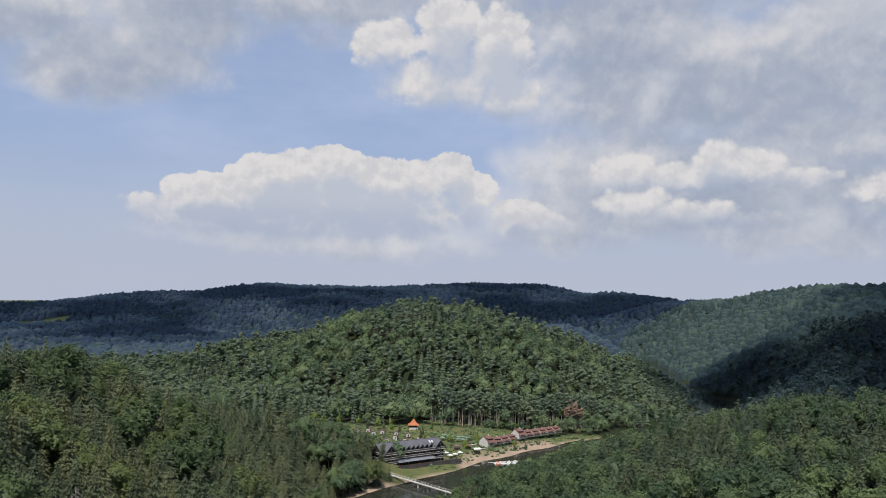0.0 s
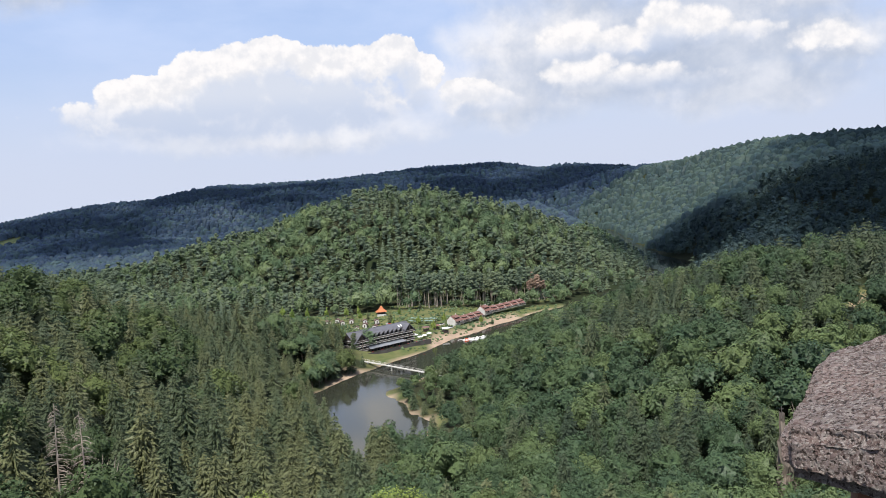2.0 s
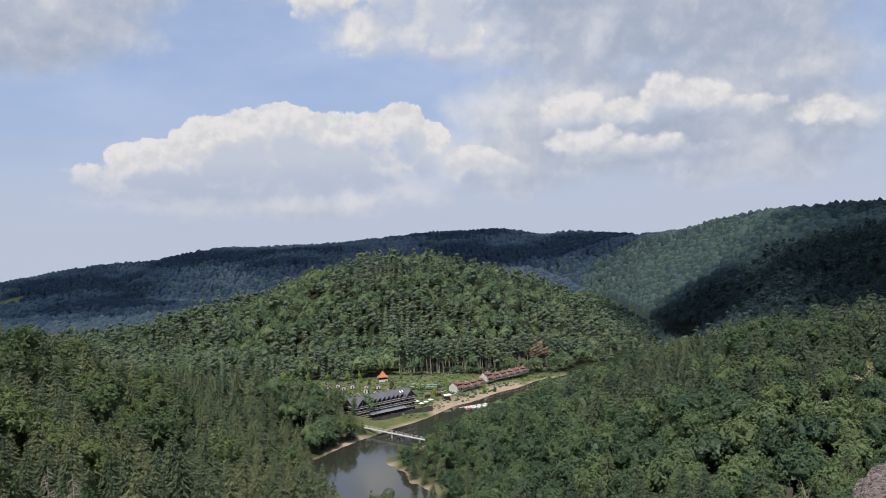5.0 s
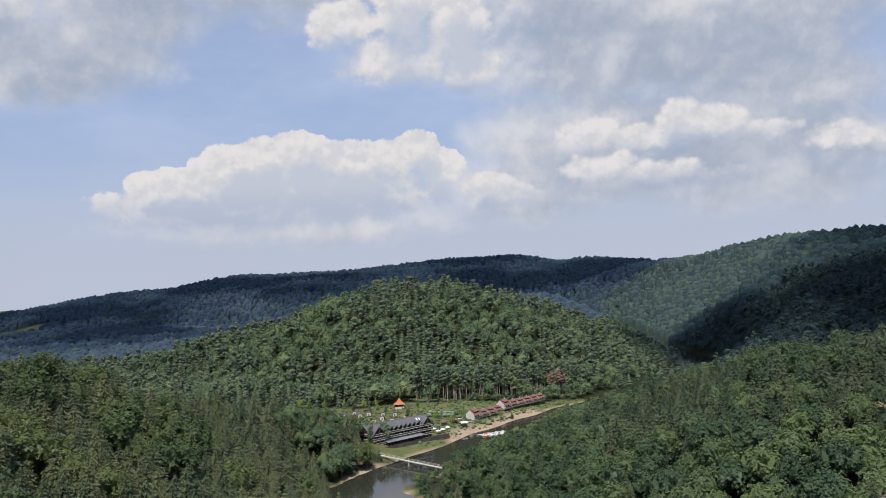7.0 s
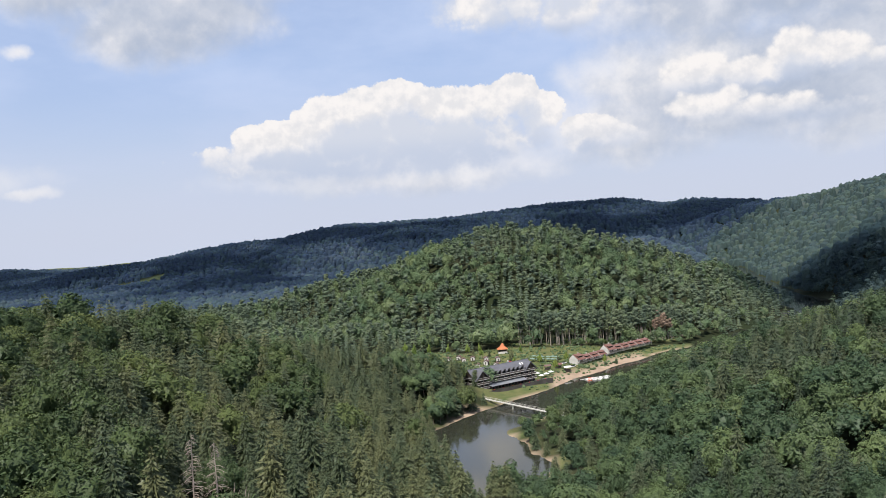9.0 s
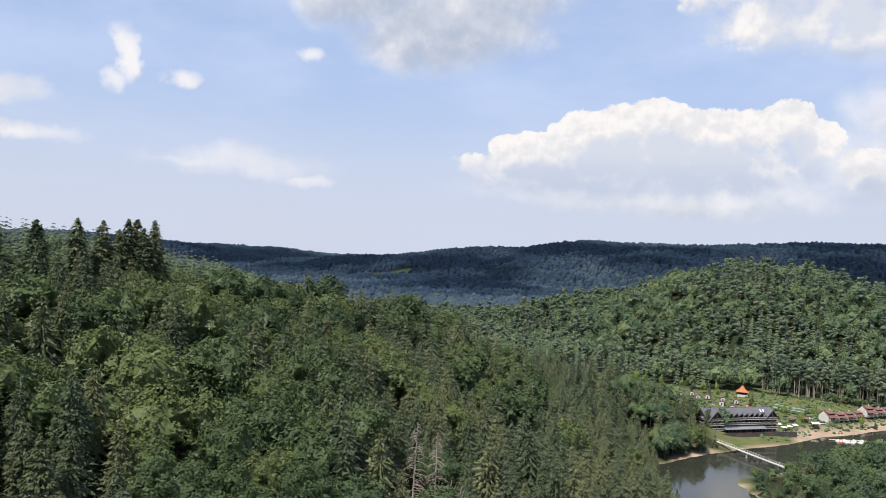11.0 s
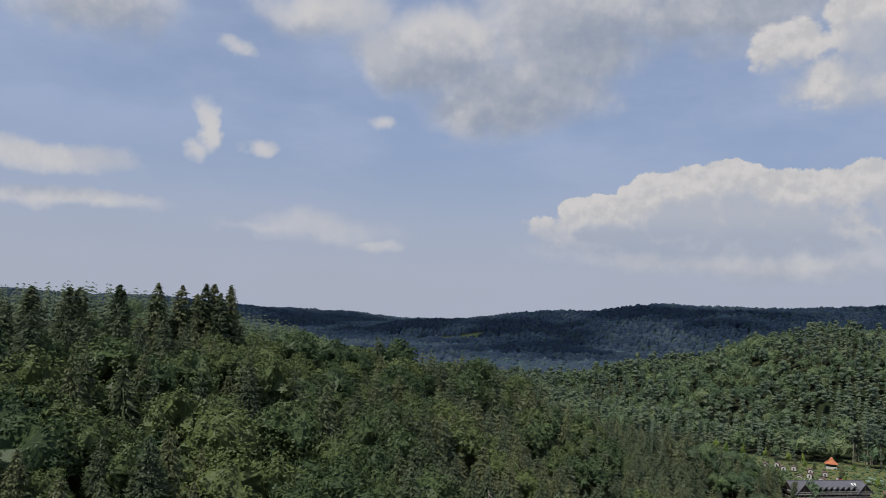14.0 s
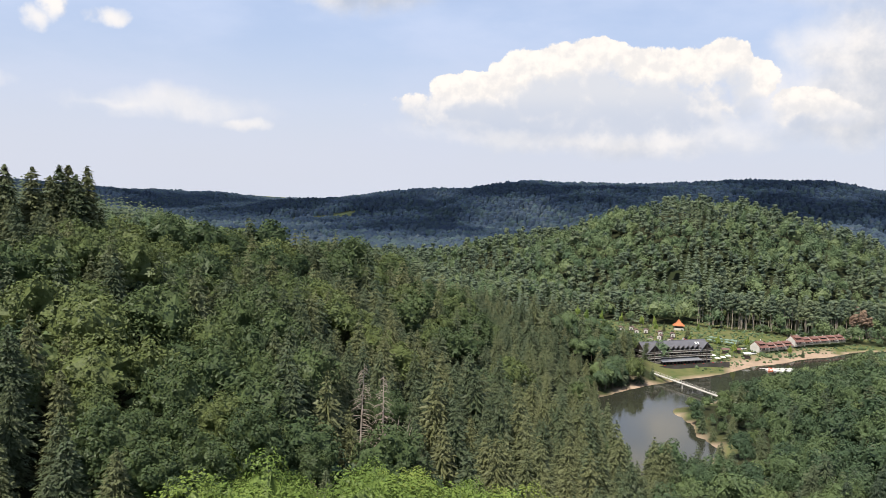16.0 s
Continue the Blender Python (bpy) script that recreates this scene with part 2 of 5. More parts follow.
M_DEADWOOD = plain("dead_wood", (0.36, 0.31, 0.26), (0.25, 0.21, 0.18), 0.9, 2.0, 0.4)
M_DRYTWIG = foliage("dry_needles", (0.19, 0.13, 0.10), (0.27, 0.19, 0.14), (0.33, 0.25, 0.19))


def ground_material():
    m, k = material("forest_floor_and_meadow")
    p = k.n("ShaderNodeNewGeometry").outputs["Position"]
    big, fine, mid = k.noise(p, 0.02, 4.0), k.noise(p, 0.9, 5.0, 0.7), k.noise(p, 0.12, 4.0)
    c = k.mix(k.smooth(big, 0.35, 0.65), (0.020, 0.030, 0.013), (0.032, 0.034, 0.018))
    c = k.mix(k.m("MULTIPLY", fine, 0.6), c, (0.016, 0.02, 0.01))
    z = k.n("ShaderNodeSeparateXYZ", (p,)).outputs
    meadow = k.n("ShaderNodeAttribute")
    meadow.attribute_name = "meadow"
    g = k.mix(k.smooth(mid, 0.3, 0.7), (0.070, 0.094, 0.038), (0.150, 0.138, 0.068))
    g = k.mix(k.m("MULTIPLY", fine, 0.5), g, (0.06, 0.09, 0.02))
    c = k.mix(meadow.outputs["Fac"], c, g)
    sand = k.n("ShaderNodeAttribute")
    sand.attribute_name = "sand"
    s = k.mix(k.smooth(mid, 0.3, 0.7), (0.40, 0.300, 0.225), (0.29, 0.215, 0.16))
    s = k.mix(k.m("MULTIPLY", fine, 0.5), s, (0.2, 0.15, 0.11))
    c = k.mix(sand.outputs["Fac"], c, s)
    finish(k, principled(k, c, 0.95, 0, fine, 0.5, 0.3, 0.1))
    return m


def water_material():
    m, k = material("lake_water")
    p = k.n("ShaderNodeNewGeometry").outputs["Position"]
    st = k.n("ShaderNodeVectorMath", (p, (1.0, 0.6, 1.0)), operation="MULTIPLY").outputs[0]
    r = k.noise(st, 0.8, 4.0, 0.6)
    finish(k, principled(k, (0.028, 0.030, 0.022, 1), 0.06, 0, r, 0.05, 0.25, 0.5))
    return m


M_GROUND, M_WATER = ground_material(), water_material()

# ---- the lie of the land ----
# lake: centre line x, y and half width
LAKE = [(-30, 284, 9), (-24, 310, 18), (-25, 335, 21), (-33, 362, 19), (-43, 396, 18), (-27, 430, 19), (-4, 462, 17), (13, 489, 17), (27, 515, 15), (50, 548, 14), (70, 574, 14), (115, 620, 18),
        (205, 720, 22), (262, 830, 25), (262, 905, 27), (268, 975, 18), (285, 1150, 16), (305, 1350, 24), (312, 1480, 30), (312, 1560, 28), (250, 1800, 20)]
# ridges: slope, rounding, and crest points x, y, z of the ground
RIDGES = [
    (0.80, 7, [(0, -4, 98.8), (10, -30, 100.5), (-20, -120, 108), (-150, -400, 120)]),
    (0.33, 18, [(0, -4, 71), (60, -20, 68), (260, -60, 72), (600, -200, 90)]),
    (0.45, 25, [(-120, -300, 112), (-190, -60, 104), (-185, 50, 88), (-170, 106, 82), (-170, 142, 80), (-172, 181, 75.5), (-168, 236, 72.5), (-161, 288, 67),
                (-148, 339, 53), (-122, 386, 43), (-98, 413, 33), (-76, 432, 17)]),
    (0.42, 40, [(-900, 150, 100), (-600, 230, 95), (-470, 291, 90), (-430, 342, 89), (-385, 372, 82), (-330, 420, 60)]),
    (0.36, 25, [(500, 120, 90), (330, 240, 70), (240, 310, 60), (198, 348, 55), (176, 370, 50), (160, 388, 42), (139, 407, 29.5), (109, 426, 17), (76, 440, 7), (54, 448, -1)]),
    (0.52, 45, [(-420, 900, 4), (-306, 846, 20), (-217, 853, 45), (-155, 846, 54), (-95, 845, 74), (-48, 848, 86), (-12, 850, 87), (32, 849, 75), (52, 846, 58), (90, 834, 22), (161, 804, 6), (203, 774, -2)]),
    (0.50, 8, [(-118, 262, 32), (-66, 272, 13), (-40, 276, 6), (-24, 266, 2.5), (-10, 240, 0)]),
    (0.30, 120, [(283, 1676, 14), (399, 1755, 57), (527, 1825, 108), (550, 1502, 132), (592, 1269, 134), (644, 1129, 132), (739, 946, 137), (1000, 700, 150)]),
    (0.33, 50, [(272, 1167, 0), (330, 1152, 28), (430, 1131, 64), (519, 1149, 98), (600, 1150, 125)]),
    (0.30, 250, [(-1330, 2330, 20), (-1120, 2120, 58), (-872, 2236, 96), (-629, 2316, 103), (-536, 2339, 126), (-330, 2377, 135), (-46, 2400, 149), (122, 2397, 145),
                 (317, 2379, 121), (462, 2355, 130), (665, 2306, 112), (1000, 2200, 140), (1500, 1900, 170)]),
    (0.22, 200, [(-2900, 1500, 80), (-2540, 1590, 85), (-2350, 1850, 88), (-2070, 2170, 72)]),
    (0.16, 250, [(-2600, 2800, 60), (-2470, 2890, 65), (-2340, 2990, 43), (-2220, 3080, 60), (-2050, 3210, 45), (-1910, 3290, 20)]),
]


def along(X, Y, pts):
    """Distance to a polyline, and the third value at the nearest place."""
    best, val = np.full(X.shape, 1e9), np.zeros(X.shape)
    for (x0, y0, z0), (x1, y1, z1) in zip(pts, pts[1:]):
        dx, dy = x1 - x0, y1 - y0
        s = np.clip(((X - x0) * dx + (Y - y0) * dy) / (dx * dx + dy * dy), 0, 1)
        d = np.hypot(X - x0 - s * dx, Y - y0 - s * dy)
        near = d < best
        best, val = np.where(near, d, best), np.where(near, z0 + s * (z1 - z0), val)
    return best, val


def crest(X, Y, slope, rnd, pts):
    best = np.full(X.shape, -1e9)
    for (x0, y0, z0), (x1, y1, z1) in zip(pts, pts[1:]):
        dx, dy = x1 - x0, y1 - y0
        s = np.clip(((X - x0) * dx + (Y - y0) * dy) / (dx * dx + dy * dy), 0, 1)
        d = np.hypot(X - x0 - s * dx, Y - y0 - s * dy)
        best = np.maximum(best, z0 + s * (z1 - z0) - slope * (np.sqrt(d * d + rnd * rnd) - rnd))
    return best


def shore(X, Y):
    d, hw = along(X, Y, LAKE)
    return d - hw - 2.5 * np.sin(X * 0.11 + Y * 0.05) - 1.5 * np.sin(Y * 0.17 - X * 0.07)


def height(X, Y):
    X, Y = np.asarray(X, float), np.asarray(Y, float)
    r = np.hypot(X, Y)
    sh = shore(X, Y)
    floor = 1.2 + 0.065 * np.clip(sh, 0, 130) + 0.006 * np.clip(r - 700, 0, 5000)
    parts = np.stack([floor] + [crest(X, Y, *rd) for rd in RIDGES])
    top = parts.max(0)
    soft = 2.0
    h = top + soft * np.log(np.exp(np.clip((parts - top) / soft, -40, 0)).sum(0)) - 0.0
    h += np.clip((r - 60) / 150, 0, 1) * np.clip(sh / 60, 0, 1) * (2.2 * np.sin(X * 0.031 + 1.3 * np.sin(Y * 0.017)) * np.sin(Y * 0.027 + 0.5) + 1.0 * np.sin(X * 0.083 + Y * 0.06))
    h += np.clip((r - 1000) / 800, 0, 1) * 9 * np.sin(X * 0.0068 + 1.2 * np.sin(Y * 0.004)) * np.sin(Y * 0.0081 + 1)
    bank = np.where(sh < 0, np.maximum(sh * 0.35, -4), 0.10 * np.minimum(sh, 10) + 0.62 * np.maximum(sh - 10, 0))
    return np.where(sh < 0, bank, np.minimum(h, bank + 0.4 * np.clip(sh, 0, 1)))


# open ground: x, y, half length, half width, turn in degrees
OPEN = [(-70, 556, 70, 42, 10), (-20, 545, 60, 48, 25), (50, 585, 70, 22, 35), (-130, 585, 60, 30, 0), (130, 640, 40, 12, 40), (168, 313, 10, 6, 60), (30, 640, 75, 9, 14), (18, 604, 62, 17, 12),
        (-22, 478, 29, 14, 37), (-21, 386, 8, 4, -60), (1, 334, 9, 3, -70), (-1030, 1790, 60, 90, 20), (-968, 1875, 36, 60, 0)]
# gaps in the woods without grass
GAPS = [(-69, 147, 6, 4, 0), (-62, 132, 13, 3.5, 115), (-46, 447, 5, 6, 0), (-13, 414, 4, 10, 0), (-46, 463, 8, 8, 0)]


def clearing(X, Y, areas=OPEN):
    best = np.zeros(np.shape(X))
    for x, y, a, b, turn in areas:
        c, s = math.cos(radians(turn)), math.sin(radians(turn))
        u, v = (X - x) * c + (Y - y) * s, -(X - x) * s + (Y - y) * c
        best = np.maximum(best, np.clip(3 * (1 - (u / a) ** 4 - (v / b) ** 4), 0, 1))
    return best


def mesh_object(name, verts, faces, mat, smooth=True):
    """One mesh from arrays of points and triangles or quads."""
    me = bpy.data.meshes.new(name)
    n = faces.shape[1]
    me.vertices.add(len(verts))
    me.vertices.foreach_set("co", np.ascontiguousarray(verts, dtype=np.float32).ravel())
    me.loops.add(faces.size)
    me.loops.foreach_set("vertex_index", np.ascontiguousarray(faces, dtype=np.int32).ravel())
    me.polygons.add(len(faces))
    me.polygons.foreach_set("loop_start", np.arange(0, faces.size, n, dtype=np.int32))
    me.update(calc_edges=True)
    me.polygons.foreach_set("use_smooth", np.full(len(faces), smooth))
    me.materials.append(mat)
    return new(name, me)


def axis_steps(lo, hi, c0, c1, fine, grow):
    """Grid lines, close between c0 and c1 and ever wider outside."""
    out = list(np.arange(c0, c1 + 0.1, fine))
    step, x = fine, c1
    while x < hi:
        step = min(step * grow, 90 if x < 4900 else 1500)
        x += step
        out.append(min(x, hi))
    step, x = fine, c0
    while x > lo:
        step = min(step * grow, 90 if x > -4900 else 1500)
        x -= step
        out.insert(0, max(x, lo))
    return np.array(out)


def build_ground():
    xs, ys = axis_steps(-26000, 26000, -330, 330, 6, 1.05), axis_steps(-9000, 26000, -60, 700, 6, 1.05)
    X, Y = np.meshgrid(xs, ys)
    Z = height(X, Y)
    ny, nx = X.shape
    idx = np.arange(nx * ny).reshape(ny, nx)
    faces = np.stack([idx[:-1, :-1], idx[:-1, 1:], idx[1:, 1:], idx[1:, :-1]], -1).reshape(-1, 4)
    ob = mesh_object("ground", np.stack([X, Y, Z], -1).reshape(-1, 3), faces, M_GROUND)
    sh = shore(X, Y)
    plain_land = np.clip((np.hypot(X, Y) - 4200) / 300, 0, 1) * 0.8
    mead = np.clip(np.maximum(clearing(X, Y), plain_land) + np.clip(1 - np.abs(sh - 4) / 5, 0, 1) * 0.7 * (np.hypot(X, Y) < 650), 0, 1)
    beach = np.hypot((X - 22) / 30, (Y - 530) / 16) < 1
    wide = np.where((X > -6) & (Y > 490) & (X < 62) & (Y - 489 > (X - 13) * 1.08), 15.0, np.where((Y > 425) & (Y < 472) & (X < -38), 6.0, np.where((Y > 440) & (X < 0), 0.9, np.where(X < -40, 1.0, 1.4))))
    sand = np.where((np.hypot(X, Y) < 640), np.clip(1.3 - sh / wide, 0, 1), 0)
    sand = np.maximum(sand, np.clip(1.5 - np.hypot((X + 45) / 4, (Y - 442) / 5), 0, 1) * 0.7)
    sand = np.maximum(sand, np.clip(1.4 - np.hypot((X + 60) / 13, (Y - 524) / 9), 0, 0.7))
    sand = np.maximum(sand, np.clip(2.2 - np.hypot((X - 169) / 2.6, (Y - 314) / 1.8), 0, 1))
    for key, v in (("meadow", mead), ("sand", sand)):
        at = ob.data.attributes.new(key, "FLOAT", "POINT")
        at.data.foreach_set("value", np.ascontiguousarray(v.ravel(), dtype=np.float32))
    tagged(ob, "wooded hills, meadow and sandy lake shore", "ground", kind="structure")


build_ground()


def build_water():
    pts = LAKE
    left, right = [], []
    for i, (x, y, w) in enumerate(pts):
        a, b = pts[max(i - 1, 0)], pts[min(i + 1, len(pts) - 1)]
        d = Vector((b[0] - a[0], b[1] - a[1])).normalized()
        left.append((x - d.y * (w + 8), y + d.x * (w + 8), 0))
        right.append((x + d.y * (w + 8), y - d.x * (w + 8), 0))
    n = len(pts)
    verts = np.array(left + right)
    faces = np.array([(i, i + n, i + n + 1, i + 1) for i in range(n - 1)])
    tagged(mesh_object("water", verts, faces, M_WATER), "still dark green lake reflecting woods and sky", "lake", kind="structure")


build_water()

# ---- trees ----
rng = np.random.default_rng(7)


def ico(sub=1):
    bm = bmesh.new()
    bmesh.ops.create_icosphere(bm, subdivisions=sub, radius=1)
    v = np.array([p.co[:] for p in bm.verts])
    f = np.array([[q.index for q in p.verts] for p in bm.faces])
    bm.free()
    return v, f


ICO1, ICO2, ICO3 = ico(1), ico(2), ico(3)
OCT = (np.array([(1, 0, 0), (-1, 0, 0), (0, 1, 0), (0, -1, 0), (0, 0, 1), (0, 0, -1)], float),
       np.array([(0, 2, 4), (2, 1, 4), (1, 3, 4), (3, 0, 4), (2, 0, 5), (1, 2, 5), (3, 1, 5), (0, 3, 5)]))


class Soup:
    """Gathers triangles of many pieces into one mesh."""

    def __init__(self):
        self.v, self.f, self.n = [], [], 0

    def add(self, v, f):
        self.v.append(v)
        self.f.append(f + self.n)
        self.n += len(v)

    def arrays(self):
        return np.concatenate(self.v), np.concatenate(self.f)


def leaves(centres, normals, size, r):
    """A pointed spray, one triangle, at each centre."""
    n = len(centres)
    t = r.normal(size=(n, 3))
    t -= normals * (t * normals).sum(1, keepdims=True)
    t /= np.linalg.norm(t, axis=1, keepdims=True) + 1e-9
    b = np.cross(normals, t)
    s = size * r.uniform(0.6, 1.4, (n, 1))
    q = np.stack([centres - t * s * 0.7 - b * s * 0.55, centres - t * s * 0.6 + b * s * 0.55, centres + t * s - normals * s * 0.3], 1)
    return q.reshape(-1, 3), np.arange(n * 3).reshape(-1, 3)


def broad_crown(r, clumps, per, size, ball, height=14.0, width=4.2, rag=0.05):
    """A broad crown: leafy boughs that bulge out of an uneven dome, each set with leaf sprays."""
    v, f = ball
    i = np.arange(clumps)
    up = np.clip(1 - 1.45 * (i + 0.5) / clumps + r.uniform(-0.12, 0.12, clumps), -0.5, 1)
    a = i * 2.39996 + r.uniform(-0.5, 0.5, clumps)
    flat = np.sqrt(1 - up ** 2)
    far = r.uniform(0.55, 0.90, clumps)
    c = np.stack([flat * np.cos(a), flat * np.sin(a), up], 1) * far[:, None]
    rad = r.uniform(0.22, 0.44, clumps) * (14.0 / clumps) ** 0.38

    def reach(u):
        along_u = u @ c.T
        gap = (c * c).sum(1)[None] - along_u ** 2
        hit = np.where(gap < rad[None] ** 2, along_u + np.sqrt(np.maximum(rad[None] ** 2 - gap, 0)), 0.42)
        return hit.max(1), hit.argmax(1)

    tall, mid = height * 0.44, height * 0.56
    shape = np.array([width, width, tall])
    R, _ = reach(v)
    core = v * (R * (0.97 if not per else 0.80))[:, None] * (1 + rag * r.normal(size=(len(v), 1)).clip(-2, 2)) * shape + [0, 0, mid]
    s = Soup()
    low = v[f][:, :, 2].mean(1)
    s.add(core, f[low > -0.6])
    if per:
        u = r.normal(size=(int(per * 1.5), 3))
        u /= np.linalg.norm(u, axis=1, keepdims=True)
        u = u[u[:, 2] > -0.5][:per]
        R, own = reach(u)
        p = u * R[:, None]
        nrm = (p - c[own]) / rad[own][:, None] * 0.8 + 0.26 * r.normal(size=u.shape) + [0, 0, 0.2]
        nrm /= np.linalg.norm(nrm, axis=1, keepdims=True) + 1e-9
        s.add(*leaves(p * r.uniform(0.90, 1.06, (len(u), 1)) * shape + [0, 0, mid], nrm, size, r))
    return s.arrays()


def spruce_crown(r, tiers, arms, height=17.0, width=2.9, bare=0.12, sprays=0):
    """A conifer: whorls of drooping boughs that shorten towards the tip, hung with sprays."""
    s = Soup()
    for i in range(tiers):
        f = i / (tiers - 1)
        z = height * (bare + (0.985 - bare) * f) + r.uniform(-0.3, 0.3) * (f < 0.95)
        reach = width * (1 - f) ** 0.66 * r.uniform(0.80, 1.15) + 0.15
        v, fc = [(0, 0, z + reach * 0.28)], []
        turn = r.uniform(0, 6.28)
        for j in range(arms):
            a = turn + (j + r.uniform(-0.35, 0.35)) * 6.283 / arms
            L = reach * r.uniform(0.6, 1.2)
            droop = L * r.uniform(0.15, 0.5)
            w = 6.283 / arms * (0.34 if sprays else 0.46)
            v += [(0.5 * L * math.cos(a - w), 0.5 * L * math.sin(a - w), z - droop * 0.5), (L * math.cos(a), L * math.sin(a), z - droop + 0.05 * L),
                  (0.5 * L * math.cos(a + w), 0.5 * L * math.sin(a + w), z - droop * 0.5)]
            b = 1 + 3 * j
            fc += [(0, b, b + 1), (0, b + 1, b + 2)]
        s.add(np.array(v), np.array(fc))
        if sprays:
            n = int(sprays * (0.35 + reach))
            a, q = r.uniform(0, 6.28, n), reach * np.sqrt(r.uniform(0.08, 1.1, n))
            c = np.stack([q * np.cos(a), q * np.sin(a), z + reach * 0.22 - q * 0.4 + r.normal(size=n) * 0.16], 1)
            o = np.stack([np.cos(a), np.sin(a), np.full(n, -0.55)], 1) + 0.45 * r.normal(size=(n, 3))
            o /= np.linalg.norm(o, axis=1, keepdims=True)
            e = np.stack([-np.sin(a), np.cos(a), np.zeros(n)], 1) + 0.35 * r.normal(size=(n, 3))
            k = (0.50 if sprays > 30 else 0.62 if sprays > 8 else 0.9) * r.uniform(0.6, 1.3, (n, 1))
            t3 = np.stack([c - o * k * 0.3 - e * k * 0.28, c - o * k * 0.3 + e * k * 0.28, c + o * k * 0.8], 1)
            s.add(t3.reshape(-1, 3), np.arange(3 * n).reshape(-1, 3))
    return s.arrays()


def pine_crown(r, clumps, per, size, ball, height=24.0, width=3.0):
    """A pine: flat plates of needles on the upper third of the stem."""
    s = Soup()
    for i in range(clumps):
        h = 0.62 + 0.36 * i / max(clumps - 1, 1)
        a, q = i * 2.4, width * (1.02 - h) * 1.9 * r.uniform(0.3, 0.9)
        c = np.array([q * math.cos(a), q * math.sin(a), height * h])
        rad = width * r.uniform(0.36, 0.6)
        bv, bf = ball
        s.add(bv * rad * (1 + 0.25 * r.normal(size=(len(bv), 1)).clip(-1.5, 1.5)) * [1, 1, 0.62] + c, bf)
        if per:
            d = r.normal(size=(per, 3))
            d /= np.linalg.norm(d, axis=1, keepdims=True)
            s.add(*leaves(c + d * rad * [1, 1, 0.7], d * 0.6 + [0, 0, 0.5], size, r))
    return s.arrays()


def stem(height, r0, r1, lean=0.0, sides=6, bend=0.0):
    """A tapered trunk from the ground up."""
    rings = 5
    v, f = [], []
    for i in range(rings):
        q = i / (rings - 1)
        rr = r0 + (r1 - r0) * q + (0.35 * r0 if i == 0 else 0)
        for j in range(sides):
            a = j * 6.283 / sides
            v.append((rr * math.cos(a) + lean * q * height + bend * math.sin(q * 5), rr * math.sin(a), -0.6 + (height + 0.6) * q))
        if i:
            b = (i - 1) * sides
            for j in range(sides):
                k2 = (j + 1) % sides
                f += [(b + j, b + k2, b + sides + k2), (b + j, b + sides + k2, b + sides + j)]
    return np.array(v), np.array(f)


def far_dome(r, height=12.0, width=8.2):
    """A crown far off: an uneven dome that stands among its neighbours."""
    v, f = [(0, 0, height)], []
    for ring, (q, h) in enumerate(((0.64, 0.76), (1.0, -0.15))):
        for j in range(5):
            a, w = (j + 0.5 * ring) * 1.2566, r.uniform(0.8, 1.2)
            v.append((width * q * w * math.cos(a), width * q * w * math.sin(a), height * (h + r.uniform(-0.08, 0.08))))
    for j in range(5):
        k2 = (j + 1) % 5
        f += [(0, 1 + j, 1 + k2), (1 + j, 6 + j, 1 + k2), (1 + k2, 6 + j, 6 + k2)]
    return np.array(v), np.array(f)


def spaced(rows, gap):
    """Leaves out what stands closer than gap to a tree already taken."""
    taken, out = {}, []
    for i, (x, y) in enumerate(rows[:, :2]):
        a, b = int(x // gap), int(y // gap)
        near_by = [q for da in (-1, 0, 1) for db in (-1, 0, 1) for q in taken.get((a + da, b + db), ())]
        if all((x - u) ** 2 + (y - v) ** 2 > gap * gap for u, v in near_by):
            taken.setdefault((a, b), []).append((x, y))
            out.append(i)
    left = np.ones(len(rows), bool)
    left[out] = False
    return rows[out], rows[left]


def scatter(cells):
    """Plan of the woods: places, kinds and sizes, by rings of distance from the outlook."""
    out = []
    for r0, r1, step in cells:
        g = np.arange(-r1, r1 + step, step)
        X, Y = np.meshgrid(g, g[g > -0.35 * r1])
        X = X + rng.uniform(-0.42, 0.42, X.shape) * step
        Y = Y + rng.uniform(-0.42, 0.42, X.shape) * step
        X, Y = X.ravel(), Y.ravel()
        r, a = np.hypot(X, Y), np.degrees(np.arctan2(X, Y))
        keep = (r >= r0) & (r < r1) & (a > -66) & (a < 40)
        X, Y, r = X[keep], Y[keep], r[keep]
        Z = height(X, Y)
        keep = (shore(X, Y) > np.where(r > 650, 0.5, np.where((X < -30) & (Y < 425), 1.5, np.where(Y < 440, 2.2, 5)))) & (clearing(X, Y, OPEN + GAPS) < 0.5) & (Z > 0.6)
        X, Y, Z, r = X[keep], Y[keep], Z[keep], r[keep]
        hidden = np.zeros(len(X), bool)
        for q in np.linspace(0.05, 0.97, 36):
            hidden |= height(X * q, Y * q) > EYE + (Z + 22 - EYE) * q + 2
        keep = ~hidden | (rng.uniform(size=len(X)) < 0.05)
        out.append(np.stack([X, Y, Z, r], 1)[keep])
    return out


def field(X, Y, scale, seed):
    return np.sin(X * scale + seed + 1.7 * np.sin(Y * scale * 0.7 + seed)) * np.sin(Y * scale * 1.1 + 2.1 * seed + np.sin(X * scale * 0.6))


